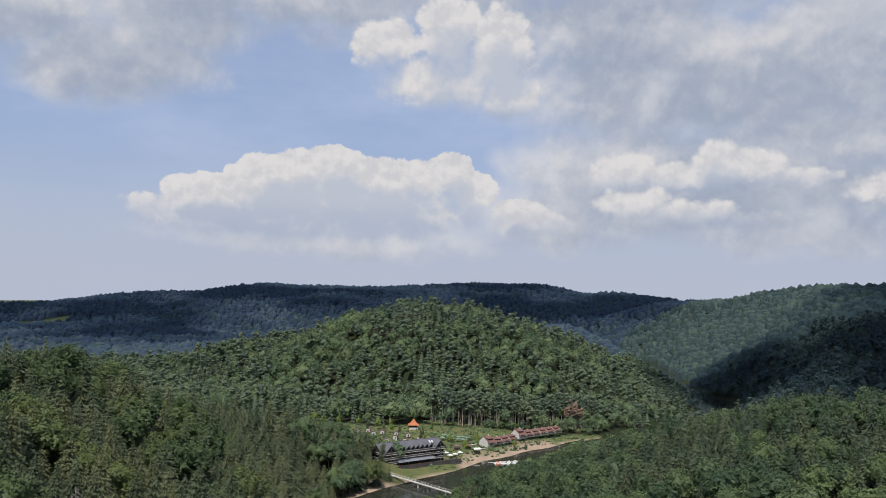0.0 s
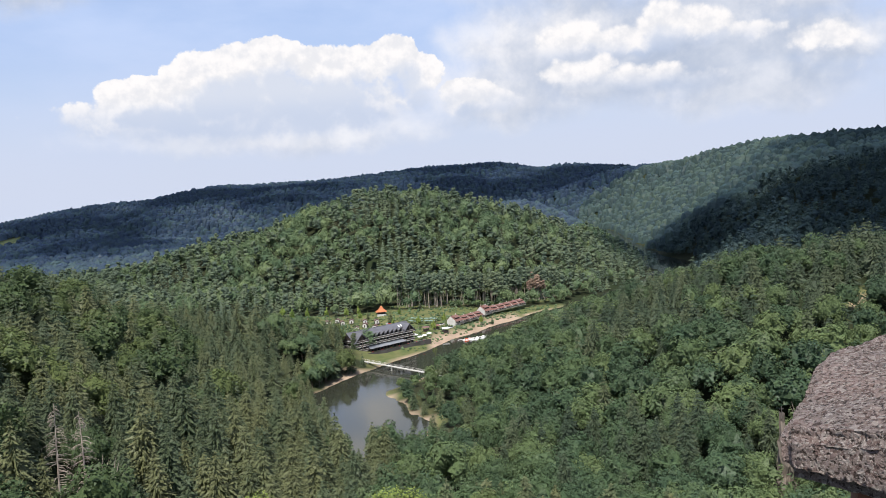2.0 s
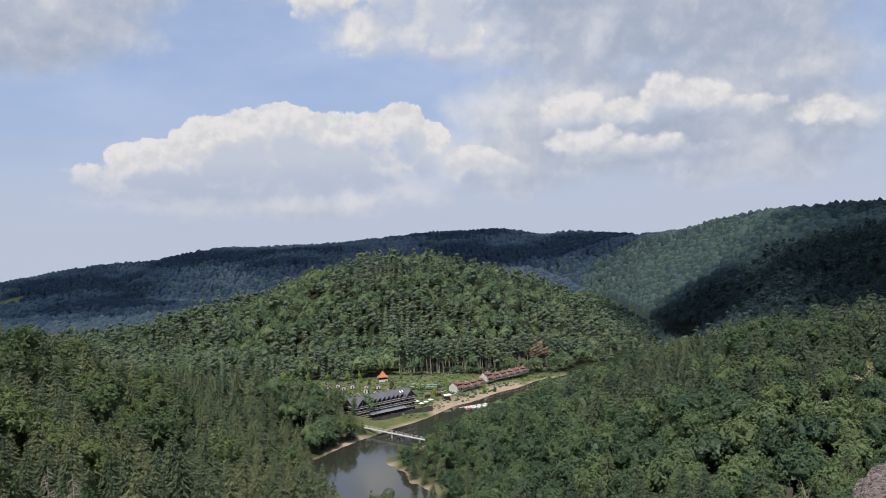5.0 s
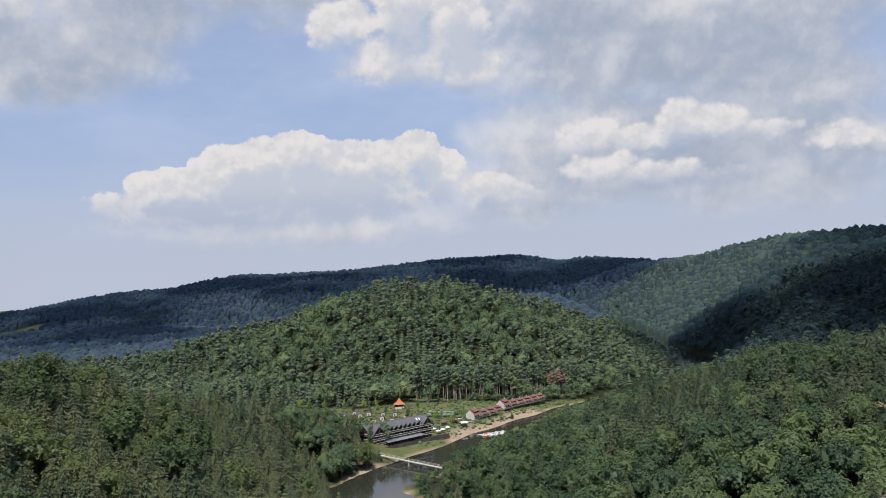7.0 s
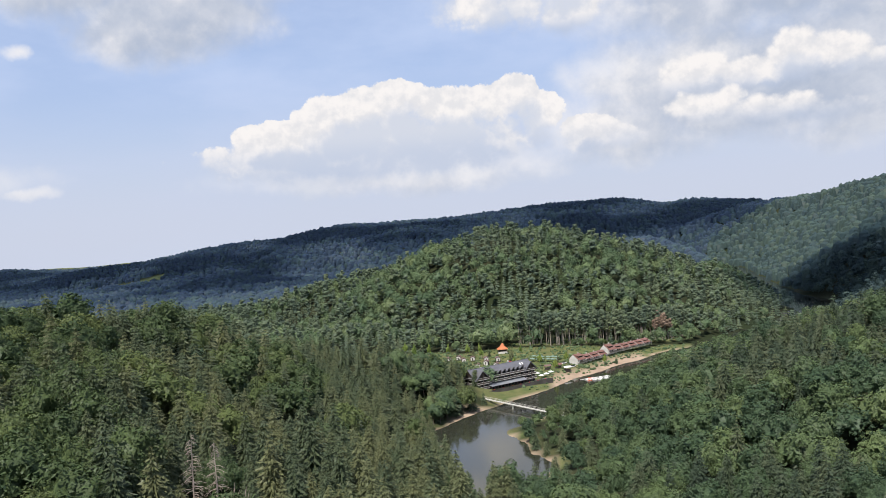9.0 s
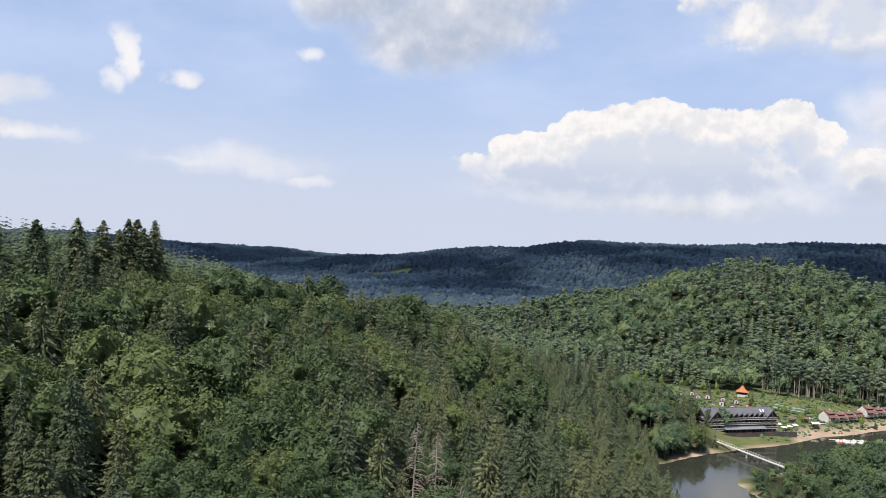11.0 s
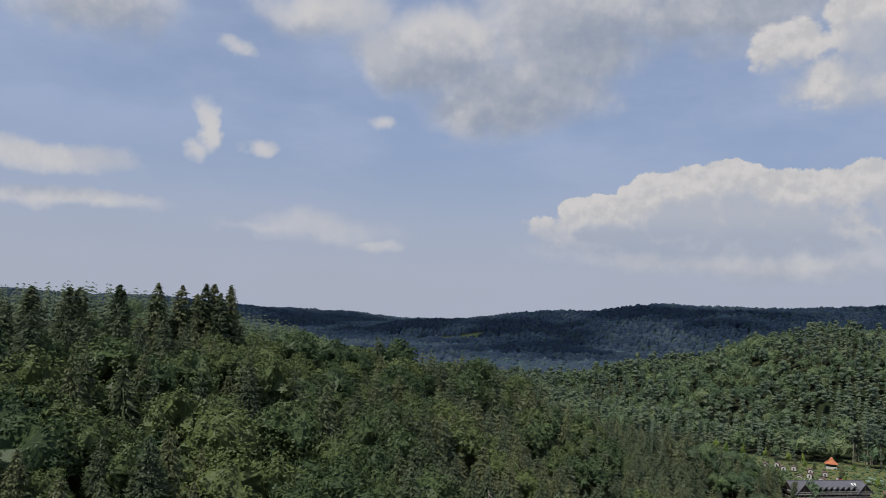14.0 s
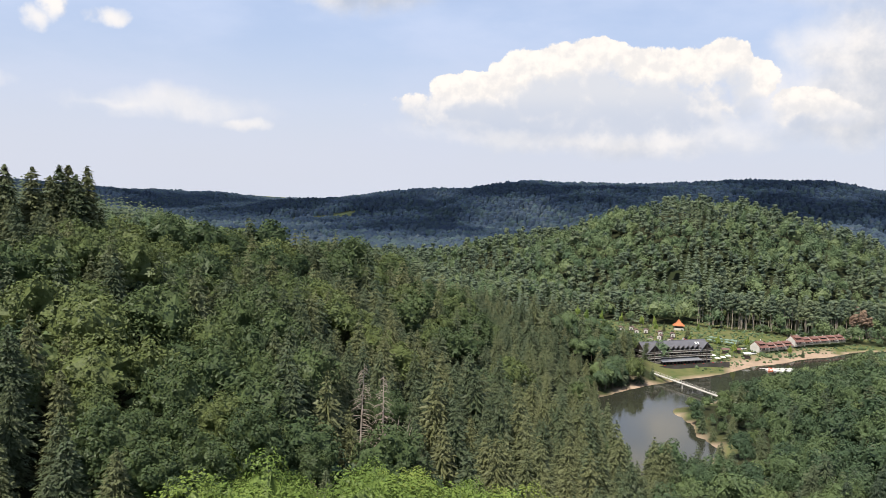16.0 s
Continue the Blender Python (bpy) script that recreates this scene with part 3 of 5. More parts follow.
def kind_of(X, Y, Z):
    """0 broadleaf, 1 spruce, 2 pine."""
    u = rng.uniform(size=len(X)) * 0.9 + 0.5 * field(X, Y, 0.028, 1.0) + 0.25 * field(X, Y, 0.07, 2.0)
    left = X < -25 + 0.1 * Y
    mid = Y > 600
    az = np.degrees(np.arctan2(X, Y))
    spruce = np.where(left & ~mid, u < np.interp(az, [-60, -46, -41, -34, -28, -10, -5], [0.9, 0.85, 0.2, 0.45, 0.8, 0.8, 0.5]), np.where(mid, u < 0.12, u < 0.12 + 0.017 * (Z - 12)))
    pine = mid & (u > 0.12) & (u < 0.5)
    return np.where(pine, 2, np.where(spruce, 1, 0))


def plant(name, places, kind, protos, mat, label, cat, hs):
    """One mesh of many trees of a kind."""
    if not len(places):
        return
    V, F, T, n = [], [], [], 0
    pick = rng.integers(0, len(protos), len(places))
    for p in range(len(protos)):
        rows = places[pick == p]
        if not len(rows):
            continue
        v, f = protos[p]
        a = rng.uniform(0, 6.28, len(rows))
        sc = hs * rng.uniform(0.66, 1.22, len(rows))
        low = np.clip(0.5 + (shore(rows[:, 0], rows[:, 1]) - 5) / 70, 0.5, 1)
        sc = sc * np.where((rows[:, 0] < -30) | (rows[:, 3] > 650), 0.7 + 0.3 * low, low)
        wd = sc * rng.uniform(0.85, 1.2, len(rows))
        x = v[None, :, 0] * wd[:, None]
        y = v[None, :, 1] * wd[:, None]
        X = x * np.cos(a)[:, None] - y * np.sin(a)[:, None] + rows[:, 0:1]
        Y = x * np.sin(a)[:, None] + y * np.cos(a)[:, None] + rows[:, 1:2]
        Z = v[None, :, 2] * sc[:, None] + rows[:, 2:3] - 0.3
        V.append(np.stack([X, Y, Z], -1).reshape(-1, 3))
        F.append((f[None] + (np.arange(len(rows)) * len(v))[:, None, None] + n).reshape(-1, 3))
        T.append(np.repeat(rng.uniform(size=len(rows)), len(v)))
        n += len(rows) * len(v)
    ob = mesh_object(name, np.concatenate(V), np.concatenate(F), mat, False)
    tint = ob.data.attributes.new("tint", "FLOAT", "POINT")
    tint.data.foreach_set("value", np.concatenate(T).astype(np.float32))
    tagged(ob, label, cat, kind="stuff")


RINGS = scatter([(62, 138, 6.5), (138, 270, 6.9), (270, 480, 7.2), (480, 1050, 7.0), (1050, 3900, 11.6)])
P = lambda f, n=4: [f(np.random.default_rng(100 + i)) for i in range(n)]
LEVELS = [
    dict(b=P(lambda r: broad_crown(r, 60, 6000, 0.24, ICO3, 14, 5.2, 0.06), 5), s=P(lambda r: spruce_crown(r, 30, 9, 17, 3.5, sprays=36)), p=None),
    dict(b=P(lambda r: broad_crown(r, 48, 2100, 0.36, ICO2, 14, 6.0, 0.07), 6), s=P(lambda r: spruce_crown(r, 19, 11, 16, 3.9, sprays=15)), p=None),
    dict(b=P(lambda r: broad_crown(r, 36, 900, 0.52, ICO2, 14, 5.4, 0.08), 6), s=P(lambda r: spruce_crown(r, 13, 9, 15.5, 4.1, sprays=4)), p=None),
    dict(b=P(lambda r: broad_crown(r, 20, 250, 0.75, ICO1, 14, 4.8, 0.08), 8), s=P(lambda r: spruce_crown(r, 8, 6, 17, 3.5)), p=P(lambda r: pine_crown(r, 5, 20, 0.75, ICO1, 18, 3.6))),
    dict(b=P(far_dome, 8), s=P(lambda r: far_dome(r, 15, 6.2)), p=P(lambda r: far_dome(r, 13, 7.0))),
]
YOUNG = P(lambda r: broad_crown(r, 12, 220, 0.7, ICO1, 14, 6.4, 0.08), 5)
for level, (rows, pro) in enumerate(zip(RINGS, LEVELS)):
    if level == 0:
        continue
    kinds = kind_of(rows[:, 0], rows[:, 1], rows[:, 2])
    if level < 3:
        kinds[kinds == 2] = 1
    # hills beyond the lake's second bend and far ridges: haze painted into leaf colour
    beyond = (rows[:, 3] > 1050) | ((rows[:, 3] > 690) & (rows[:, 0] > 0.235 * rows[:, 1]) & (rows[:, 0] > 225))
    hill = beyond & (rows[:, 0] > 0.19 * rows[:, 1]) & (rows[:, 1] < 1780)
    for part_of, place in ((~beyond, ""), (hill, "haze-blue "), (beyond & ~hill, "far ")):
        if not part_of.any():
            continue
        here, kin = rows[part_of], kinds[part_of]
        leaf = {"haze-blue ": (M_HILLWOOD_HAZE,) * 3, "far ": (M_FARWOOD_HAZE,) * 3}.get(place, (M_BROAD if level < 3 else M_MIDWOOD, M_CONIF if level < 3 else M_PINE, M_PINE))
        trees = {q: here[kin == q] for q in (0, 1, 2)}
        if level < 4:
            trees[0], young = spaced(trees[0], (0, 8.6, 7.6, 6.2)[level])
            if level == 3:
                young = young[young[:, 3] < 740]
            plant("undergrowth", young, 0, YOUNG if level < 3 else LEVELS[3]["b"], leaf[0], "young broadleaf trees filling gaps in the woods", "woods", 0.66)
        if level < 3:
            west = trees[0][:, 0] < -25
            plant("beech_woods", trees[0][west], 0, pro["b"], M_BEECH, "dense yellow-green beech woods on the hillside", "woods", 1.08)
            trees[0] = trees[0][~west]
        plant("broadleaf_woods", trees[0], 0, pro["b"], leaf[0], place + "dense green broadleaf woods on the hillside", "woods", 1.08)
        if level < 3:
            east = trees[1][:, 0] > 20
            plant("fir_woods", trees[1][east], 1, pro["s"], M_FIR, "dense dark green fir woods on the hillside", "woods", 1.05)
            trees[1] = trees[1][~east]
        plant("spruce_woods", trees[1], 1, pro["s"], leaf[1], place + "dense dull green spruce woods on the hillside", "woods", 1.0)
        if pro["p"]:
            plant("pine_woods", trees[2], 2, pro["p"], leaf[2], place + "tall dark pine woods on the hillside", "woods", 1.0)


# ---- helpers for built things ----
def part(name, bm, mat, parent, label=""):
    """Links a bmesh as one mesh object under a thing or part."""
    me = bpy.data.meshes.new(name)
    bm.to_mesh(me)
    bm.free()
    me.materials.append(mat)
    ob = new(name, me)
    ob.parent = parent
    if label:
        tagged(ob, label)
    return ob


def thing(name, m, label, category, group=""):
    ob = new(name)
    ob.empty_display_size = 0.1
    ob.matrix_world = m
    return tagged(ob, label, category, group)


def box(bm, x0, x1, y0, y1, z0, z1, bevel=0.0):
    r = bmesh.ops.create_cube(bm, size=1)
    for v in r["verts"]:
        v.co = Vector((x0 + (v.co.x + 0.5) * (x1 - x0), y0 + (v.co.y + 0.5) * (y1 - y0), z0 + (v.co.z + 0.5) * (z1 - z0)))
    if bevel:
        bmesh.ops.bevel(bm, geom=list({e for v in r["verts"] for e in v.link_edges}), offset=bevel, segments=1, affect="EDGES")
    return bm


def boxed(*args, **kw):
    return box(bmesh.new(), *args, **kw)


def slab(bm, a, b, c, d, thick):
    """A roof slope or panel over four corners, with a thickness downwards along its normal."""
    pts = [Vector(p) for p in (a, b, c, d)]
    n = (pts[1] - pts[0]).cross(pts[3] - pts[0]).normalized() * thick
    up = [bm.verts.new(p) for p in pts]
    lo = [bm.verts.new(p - n) for p in pts]
    bm.faces.new(up)
    bm.faces.new(lo[::-1])
    for i in range(4):
        j = (i + 1) % 4
        bm.faces.new((up[i], lo[i], lo[j], up[j]))
    return bm


def prism(bm, tri, y0, y1):
    """A solid with a polygon (x, z) as end face, from y0 to y1."""
    a = [bm.verts.new((x, y0, z)) for x, z in tri]
    b = [bm.verts.new((x, y1, z)) for x, z in tri]
    bm.faces.new(a)
    bm.faces.new(b[::-1])
    for i in range(len(tri)):
        j = (i + 1) % len(tri)
        bm.faces.new((a[j], a[i], b[i], b[j]))
    bmesh.ops.recalc_face_normals(bm, faces=bm.faces[:])
    return bm


def rod(bm, a, b, r, r2=None, sides=6):
    a, b = Vector(a), Vector(b)
    m = Matrix.Translation((a + b) / 2) @ (b - a).to_track_quat("Z", "Y").to_matrix().to_4x4()
    bmesh.ops.create_cone(bm, cap_ends=True, segments=sides, radius1=r, radius2=r if r2 is None else r2, depth=(b - a).length, matrix=m)
    return bm


def gz(x, y):
    return float(height(np.array([float(x)]), np.array([float(y)]))[0])


M_DARKWOOD = plain("dark_stained_wood", (0.055, 0.042, 0.036), (0.035, 0.028, 0.026), 0.6, 1.5)
M_SLATE = plain("grey_slate_roof", (0.135, 0.135, 0.155), (0.10, 0.10, 0.115), 0.55, 1.0)
M_RAIL = plain("weathered_balcony_boards", (0.12, 0.10, 0.09), (0.085, 0.072, 0.065), 0.7, 1.0)
M_WHITE = plain("white_render", (0.62, 0.60, 0.57), (0.5, 0.48, 0.45), 0.85, 1.0)
M_REDROOF = plain("red_brown_roof_tiles", (0.20, 0.098, 0.080), (0.15, 0.075, 0.062), 0.7, 1.2)
M_BROWNROOF = plain("brown_roof_tiles", (0.16, 0.095, 0.085), (0.11, 0.07, 0.065), 0.7, 1.2)
M_ORANGE = plain("orange_roof_tiles", (0.46, 0.155, 0.06), (0.36, 0.12, 0.05), 0.7, 1.2)
M_CONCRETE = plain("pale_concrete", (0.55, 0.53, 0.50), (0.42, 0.40, 0.37), 0.85, 1.0)
M_AWNING = plain("grey_metal_awning", (0.22, 0.23, 0.26), (0.17, 0.18, 0.2), 0.4, 1.0)
M_STONE = plain("dark_terrace_stone", (0.10, 0.09, 0.085), (0.06, 0.055, 0.05), 0.85, 0.8)
M_CANVAS = plain("white_canvas", (0.70, 0.70, 0.68), (0.6, 0.6, 0.58), 0.8, 1.0)
M_GREENCANVAS = plain("pale_green_canvas", (0.17, 0.24, 0.19), (0.13, 0.19, 0.15), 0.8, 1.0)
M_HULLW = plain("white_plastic_hull", (0.75, 0.75, 0.74), (0.62, 0.62, 0.6), 0.35, 1.0)
M_HULLR = plain("orange_plastic_hull", (0.65, 0.14, 0.05), (0.5, 0.11, 0.04), 0.35, 1.0)
M_RED = plain("red_geraniums", (0.45, 0.05, 0.04), (0.3, 0.04, 0.04), 0.8, 4.0)
M_PATH = plain("gravel_path", (0.36, 0.30, 0.24), (0.28, 0.23, 0.18), 0.9, 1.0)


def glass_material():
    m, k = material("window_glass")
    finish(k, principled(k, (0.02, 0.025, 0.03, 1), 0.05, 0, None, spec=0.6))
    return m


M_GLASS = glass_material()


# ---- the hotel by the lake ----
def window(parent, x0, x1, z0, z1, y, mat=None):
    f = part("window", boxed(x0 - 0.1, x1 + 0.1, y - 0.03, y + 0.02, z0 - 0.1, z1 + 0.1), M_RAIL, parent)
    part("pane", boxed(x0, x1, y - 0.06, y - 0.032, z0, z1), M_GLASS, f)
    return f


def balcony(parent, x0, x1, y0, y1, z):
    s = part("balcony", boxed(x0, x1, y0 - 0.1, y1, z - 0.38, z - 0.02), M_CONCRETE, parent)
    part("railing", boxed(x0, x1, y0 - 0.06, y0, z - 0.02, z + 0.9), M_RAIL, s, "weathered board railing")
    part("handrail", boxed(x0 - 0.05, x1 + 0.05, y0 - 0.14, y0 + 0.06, z + 0.9, z + 1.08), M_CONCRETE, s, "pale grey handrail")
    n = max(2, int((x1 - x0) / 3.2))
    for i in range(n + 1):
        x = x0 + 0.1 + (x1 - x0 - 0.2) * i / n
        part("post", boxed(x - 0.08, x + 0.08, y0 + 0.02, y0 + 0.18, z, z + 2.65), M_DARKWOOD, s)
    return s


def hotel(m):
    h = thing("hotel", m, "dark timber lakeside hotel with slate roof and balconies", "hotel")
    L, D, S = 44.0, 13.0, 2.9
    part("wall", boxed(0, L, 0, D, -2, 8.9), M_DARKWOOD, h)
    part("attic_wall", boxed(0.4, L - 0.4, 1.6, D - 0.4, 8.9, 11.6), M_DARKWOOD, h)
    # main roof, ridge along the house
    zr, ze = 14.6, 9.0
    r = bmesh.new()
    slab(r, (-0.8, -0.6, ze), (L + 0.8, -0.6, ze), (L + 0.8, D / 2, zr), (-0.8, D / 2, zr), 0.3)
    slab(r, (L + 0.8, D + 0.6, ze), (-0.8, D + 0.6, ze), (-0.8, D / 2, zr), (L + 0.8, D / 2, zr), 0.3)
    roof = part("roof", r, M_SLATE, h)
    part("gable", prism(bmesh.new(), [(-D / 2, 8.9), (D / 2, 8.9), (0, zr - 0.4)], 0, 0.3), M_DARKWOOD, h).matrix_local = pose(0.1, D / 2, 0, 0, 0, 90)
    part("gable", prism(bmesh.new(), [(-D / 2, 8.9), (D / 2, 8.9), (0, zr - 0.4)], 0, 0.3), M_DARKWOOD, h).matrix_local = pose(L, D / 2, 0, 0, 0, 90)
    part("ridge_cap", boxed(-0.8, L + 0.8, D / 2 - 0.2, D / 2 + 0.2, zr - 0.08, zr + 0.12), M_SLATE, h)
    for x in (14, 30):
        part("chimney", boxed(x, x + 0.9, D / 2 + 0.8, D / 2 + 1.7, 12.8, 15.6), M_CONCRETE, h)
    for x in (36.2, 38.0):
        part("skylight", slab(bmesh.new(), (x, 3.2, 12.2), (x + 1.0, 3.2, 12.2), (x + 1.0, 4.6, 13.4), (x, 4.6, 13.4), 0.1), M_HULLW, h)
    # dormers over the middle
    for i in range(8):
        x = 10.2 + i * 3.35
        d = part("dormer", prism(bmesh.new(), [(x, 8.9), (x + 2.3, 8.9), (x + 2.3, 10.7), (x + 1.15, 11.9), (x, 10.7)], 0.1, 4.2), M_DARKWOOD, h)
        rr = bmesh.new()
        slab(rr, (x - 0.3, -0.5, 10.45), (x + 1.15, -0.5, 12.1), (x + 1.15, 4.3, 12.1), (x - 0.3, 4.3, 10.45), -0.15)
        slab(rr, (x + 1.15, -0.5, 12.1), (x + 2.6, -0.5, 10.45), (x + 2.6, 4.3, 10.45), (x + 1.15, 4.3, 12.1), -0.15)
        part("dormer_roof", rr, M_SLATE, d)
        part("pane", boxed(x + 0.5, x + 1.8, 0.04, 0.08, 9.2, 10.8), M_GLASS, d)
        part("sill", boxed(x + 0.3, x + 2.0, -0.15, 0.06, 8.95, 9.1), M_CONCRETE, d)
    # gabled bays at both ends
    for x0, x1, out in ((-0.6, 8.6, 2.6), (36.4, 44.6, 1.8)):
        xm = (x0 + x1) / 2
        part("bay", boxed(x0 + 0.5, x1 - 0.5, -out + 1.4, 0, -2, 9.0), M_DARKWOOD, h)
        part("bay_gable", prism(bmesh.new(), [(x0 + 0.3, 9.0), (x1 - 0.3, 9.0), (xm, 13.6)], -out + 0.6, 3.0), M_DARKWOOD, h)
        rr = bmesh.new()
        slab(rr, (x0 - 0.7, -out - 0.5, 8.2), (xm, -out - 0.5, 14.0), (xm, 6.0, 14.0), (x0 - 0.7, 6.0, 8.2), -0.28)
        slab(rr, (xm, -out - 0.5, 14.0), (x1 + 0.7, -out - 0.5, 8.2), (x1 + 0.7, 6.0, 8.2), (xm, 6.0, 14.0), -0.28)
        part("bay_roof", rr, M_SLATE, h)
        for s in (1, 2, 3):
            balcony(h, x0, x1, -out, -out + 1.45, s * S)
        for s in range(4):
            for x in (x0 + 1.5, x0 + 4.0, x0 + 6.4):
                window(h, x, x + 1.4, s * S + 0.3, s * S + 2.3, -out + 1.38)
        rod_b = bmesh.new()
        rod(rod_b, (xm, -out - 0.2, 0), (xm, -out - 0.2, 13.2), 0.16)
        part("mast", rod_b, M_RAIL, h)
    # side balconies on the end that faces the bridge
    for s in (1, 2, 3):
        b = part("balcony", boxed(-1.9, 0, 0.5, D - 1, s * S - 0.22, s * S), M_CONCRETE, h)
        part("railing", boxed(-1.96, -1.9, 0.4, D - 0.9, s * S - 0.02, s * S + 0.9), M_RAIL, b, "weathered board railing")
        part("handrail", boxed(-2.04, -1.86, 0.35, D - 0.85, s * S + 0.9, s * S + 1.08), M_CONCRETE, b, "pale grey handrail")
        for y in (0.6, 4.3, 8.0, 11.6):
            part("post", boxed(-1.85, -1.7, y, y + 0.16, s * S, s * S + 2.65), M_DARKWOOD, b)
    for s in range(4):
        for y in (1.6, 5.2, 8.8):
            f = part("window", boxed(-0.03, 0.0, y - 0.1, y + 1.5, s * S + 0.3, s * S + 2.3), M_RAIL, h)
            part("pane", boxed(-0.06, -0.032, y, y + 1.4, s * S + 0.4, s * S + 2.2), M_GLASS, f)
    # middle floors
    for s in (2, 3):
        balcony(h, 8.7, 36.3, -1.5, 0, s * S)
    for s in range(3):
        for i in range(11):
            x = 9.4 + i * 2.45
            window(h, x, x + 1.5, s * S + 0.3, s * S + 2.4, -0.02)
    # long awning over the restaurant floor
    a = part("awning", slab(bmesh.new(), (8.7, -4.6, 3.4), (35.5, -4.6, 3.4), (35.5, -0.1, 4.7), (8.7, -0.1, 4.7), 0.14), M_AWNING, h, "long grey sheet-metal awning")
    for i in range(9):
        x = 8.9 + i * 3.3
        part("post", boxed(x - 0.09, x + 0.09, -4.5, -4.32, 0.5, 3.35), M_DARKWOOD, a)
    # terrace
    t = part("terrace", boxed(-1, 54, -5.9, 0, -4.5, 0.55), M_STONE, h)
    part("parapet", boxed(-1, 54, -6.1, -5.85, -4.5, 1.4), M_STONE, t)
    for i in range(20):
        x = 9 + i * 2.2 + rng.uniform(-0.5, 0.5)
        f = bmesh.new()
        bmesh.ops.create_icosphere(f, subdivisions=1, radius=0.4, matrix=Matrix.Translation((x, -6.0 + rng.uniform(-0.1, 0.1), 1.6)) @ Matrix.Diagonal((1.5, 0.8, 0.7, 1)))
        part("flower_box", f, M_RED if i % 3 == 0 else M_BROAD, t)
    return h


HOTEL_M = pose(-47.5, 473.5, 3.1, 0, 0, 42) @ Matrix.Diagonal((1.04, 0.95, 0.92, 1))
hotel(HOTEL_M)


def annex(m):
    h = thing("outbuilding", m, "low outbuilding with brown tiled roof behind the hotel", "building")
    part("wall", boxed(0, 11, 0, 9, -5, 3.2), M_DARKWOOD, h)
    r = bmesh.new()
    slab(r, (-0.6, -0.6, 3.0), (11.6, -0.6, 3.0), (11.6, 4.5, 6.6), (-0.6, 4.5, 6.6), 0.25)
    slab(r, (11.6, 9.6, 3.0), (-0.6, 9.6, 3.0), (-0.6, 4.5, 6.6), (11.6, 4.5, 6.6), 0.25)
    part("roof", r, M_BROWNROOF, h)
    for x in (0.05, 10.95):
        part("gable", prism(bmesh.new(), [(-4.5, 3.2), (4.5, 3.2), (0, 6.3)], -0.1, 0.1), M_DARKWOOD, h).matrix_local = pose(x, 4.5, 0, 0, 0, 90)
    return h


for x, y, turn in ((-66, 503, 20), (-38, 516, 35)):
    annex(pose(x, y, gz(x + 4, y + 4) + 1.5, 0, 0, turn))


def chapel(m):
    c = thing("pavilion", m, "small timber pavilion with steep orange tiled roof on the meadow", "pavilion")
    part("plinth", boxed(-4, 4, -3.2, 3.2, -1.2, 0.7), M_WHITE, c, "white rendered plinth")
    part("wall", boxed(-3.5, 3.5, -2.7, 2.7, 0.7, 3.0), M_DARKWOOD, c)
    for x in (-3.8, -1.3, 1.3, 3.8):
        part("post", boxed(x - 0.12, x + 0.12, -3.1, -2.86, 0.7, 3.2), M_DARKWOOD, c)
    r = bmesh.new()
    lo = [(-5.0, -4.2, 2.7), (5.0, -4.2, 2.7), (5.0, 4.2, 2.7), (-5.0, 4.2, 2.7)]
    mid = [(-2.3, -1.9, 4.9), (2.3, -1.9, 4.9), (2.3, 1.9, 4.9), (-2.3, 1.9, 4.9)]
    top = [(-0.5, 0, 7.8), (0.5, 0, 7.8)]
    a, b = [r.verts.new(p) for p in lo], [r.verts.new(p) for p in mid]
    t = [r.verts.new(p) for p in top]
    for i in range(4):
        r.faces.new((a[i], a[(i + 1) % 4], b[(i + 1) % 4], b[i]))
    r.faces.new((b[0], b[1], t[1], t[0]))
    r.faces.new((b[1], b[2], t[1]))
    r.faces.new((b[2], b[3], t[0], t[1]))
    r.faces.new((b[3], b[0], t[0]))
    r.faces.new(a[::-1])
    part("roof", r, M_ORANGE, c)
    return c


chapel(pose(-37.5, 590, gz(-37.5, 590) + 0.6, 0, 0, 8) @ Matrix.Scale(0.82, 4))


def cabin(m):
    c = thing("cabin", m, "small brown-roofed cabin with a white front", "cabin", "cabins behind the hotel")
    part("body", prism(bmesh.new(), [(-1.9, -0.8), (1.9, -0.8), (1.9, 2.3), (0, 3.3), (-1.9, 2.3)], -2.15, 2.2), M_DARKWOOD, c)
    part("front", prism(bmesh.new(), [(-1.85, -0.3), (1.85, -0.3), (1.85, 2.2), (0, 2.9), (-1.85, 2.2)], -2.2, -2.16), M_WHITE, c)
    r = bmesh.new()
    slab(r, (-2.4, -2.5, 2.2), (0, -2.5, 3.5), (0, 2.6, 3.5), (-2.4, 2.6, 2.2), -0.2)
    slab(r, (0, -2.5, 3.5), (2.4, -2.5, 2.2), (2.4, 2.6, 2.2), (0, 2.6, 3.5), -0.2)
    part("roof", r, M_BROWNROOF, c)
    d = part("door", boxed(-0.45, 0.45, -2.26, -2.2, -0.2, 1.8), M_DARKWOOD, c)
    part("knob", boxed(0.3, 0.36, -2.31, -2.26, 0.7, 0.78), M_CONCRETE, d)
    part("porch", boxed(-2.0, 2.0, -3.6, -2.2, -0.8, -0.3), M_DARKWOOD, c)
    return c


CABINS = [(-73.5, 562, 20), (-68.2, 574, -5), (-63.9, 566, 15), (-58.2, 573, 5), (-48.4, 571, 10), (-47.6, 561, -10), (-39.9, 569, 12), (-66.4, 547, -15), (-52.8, 551, 5), (-40.4, 556, -10)]
first = None
for x, y, turn in CABINS:
    m = pose(x, y, gz(x, y) + 0.8, 0, 0, turn) @ Matrix.Scale(0.88, 4)
    first = cabin(m) if first is None else (copy_thing(first, m), first)[1]


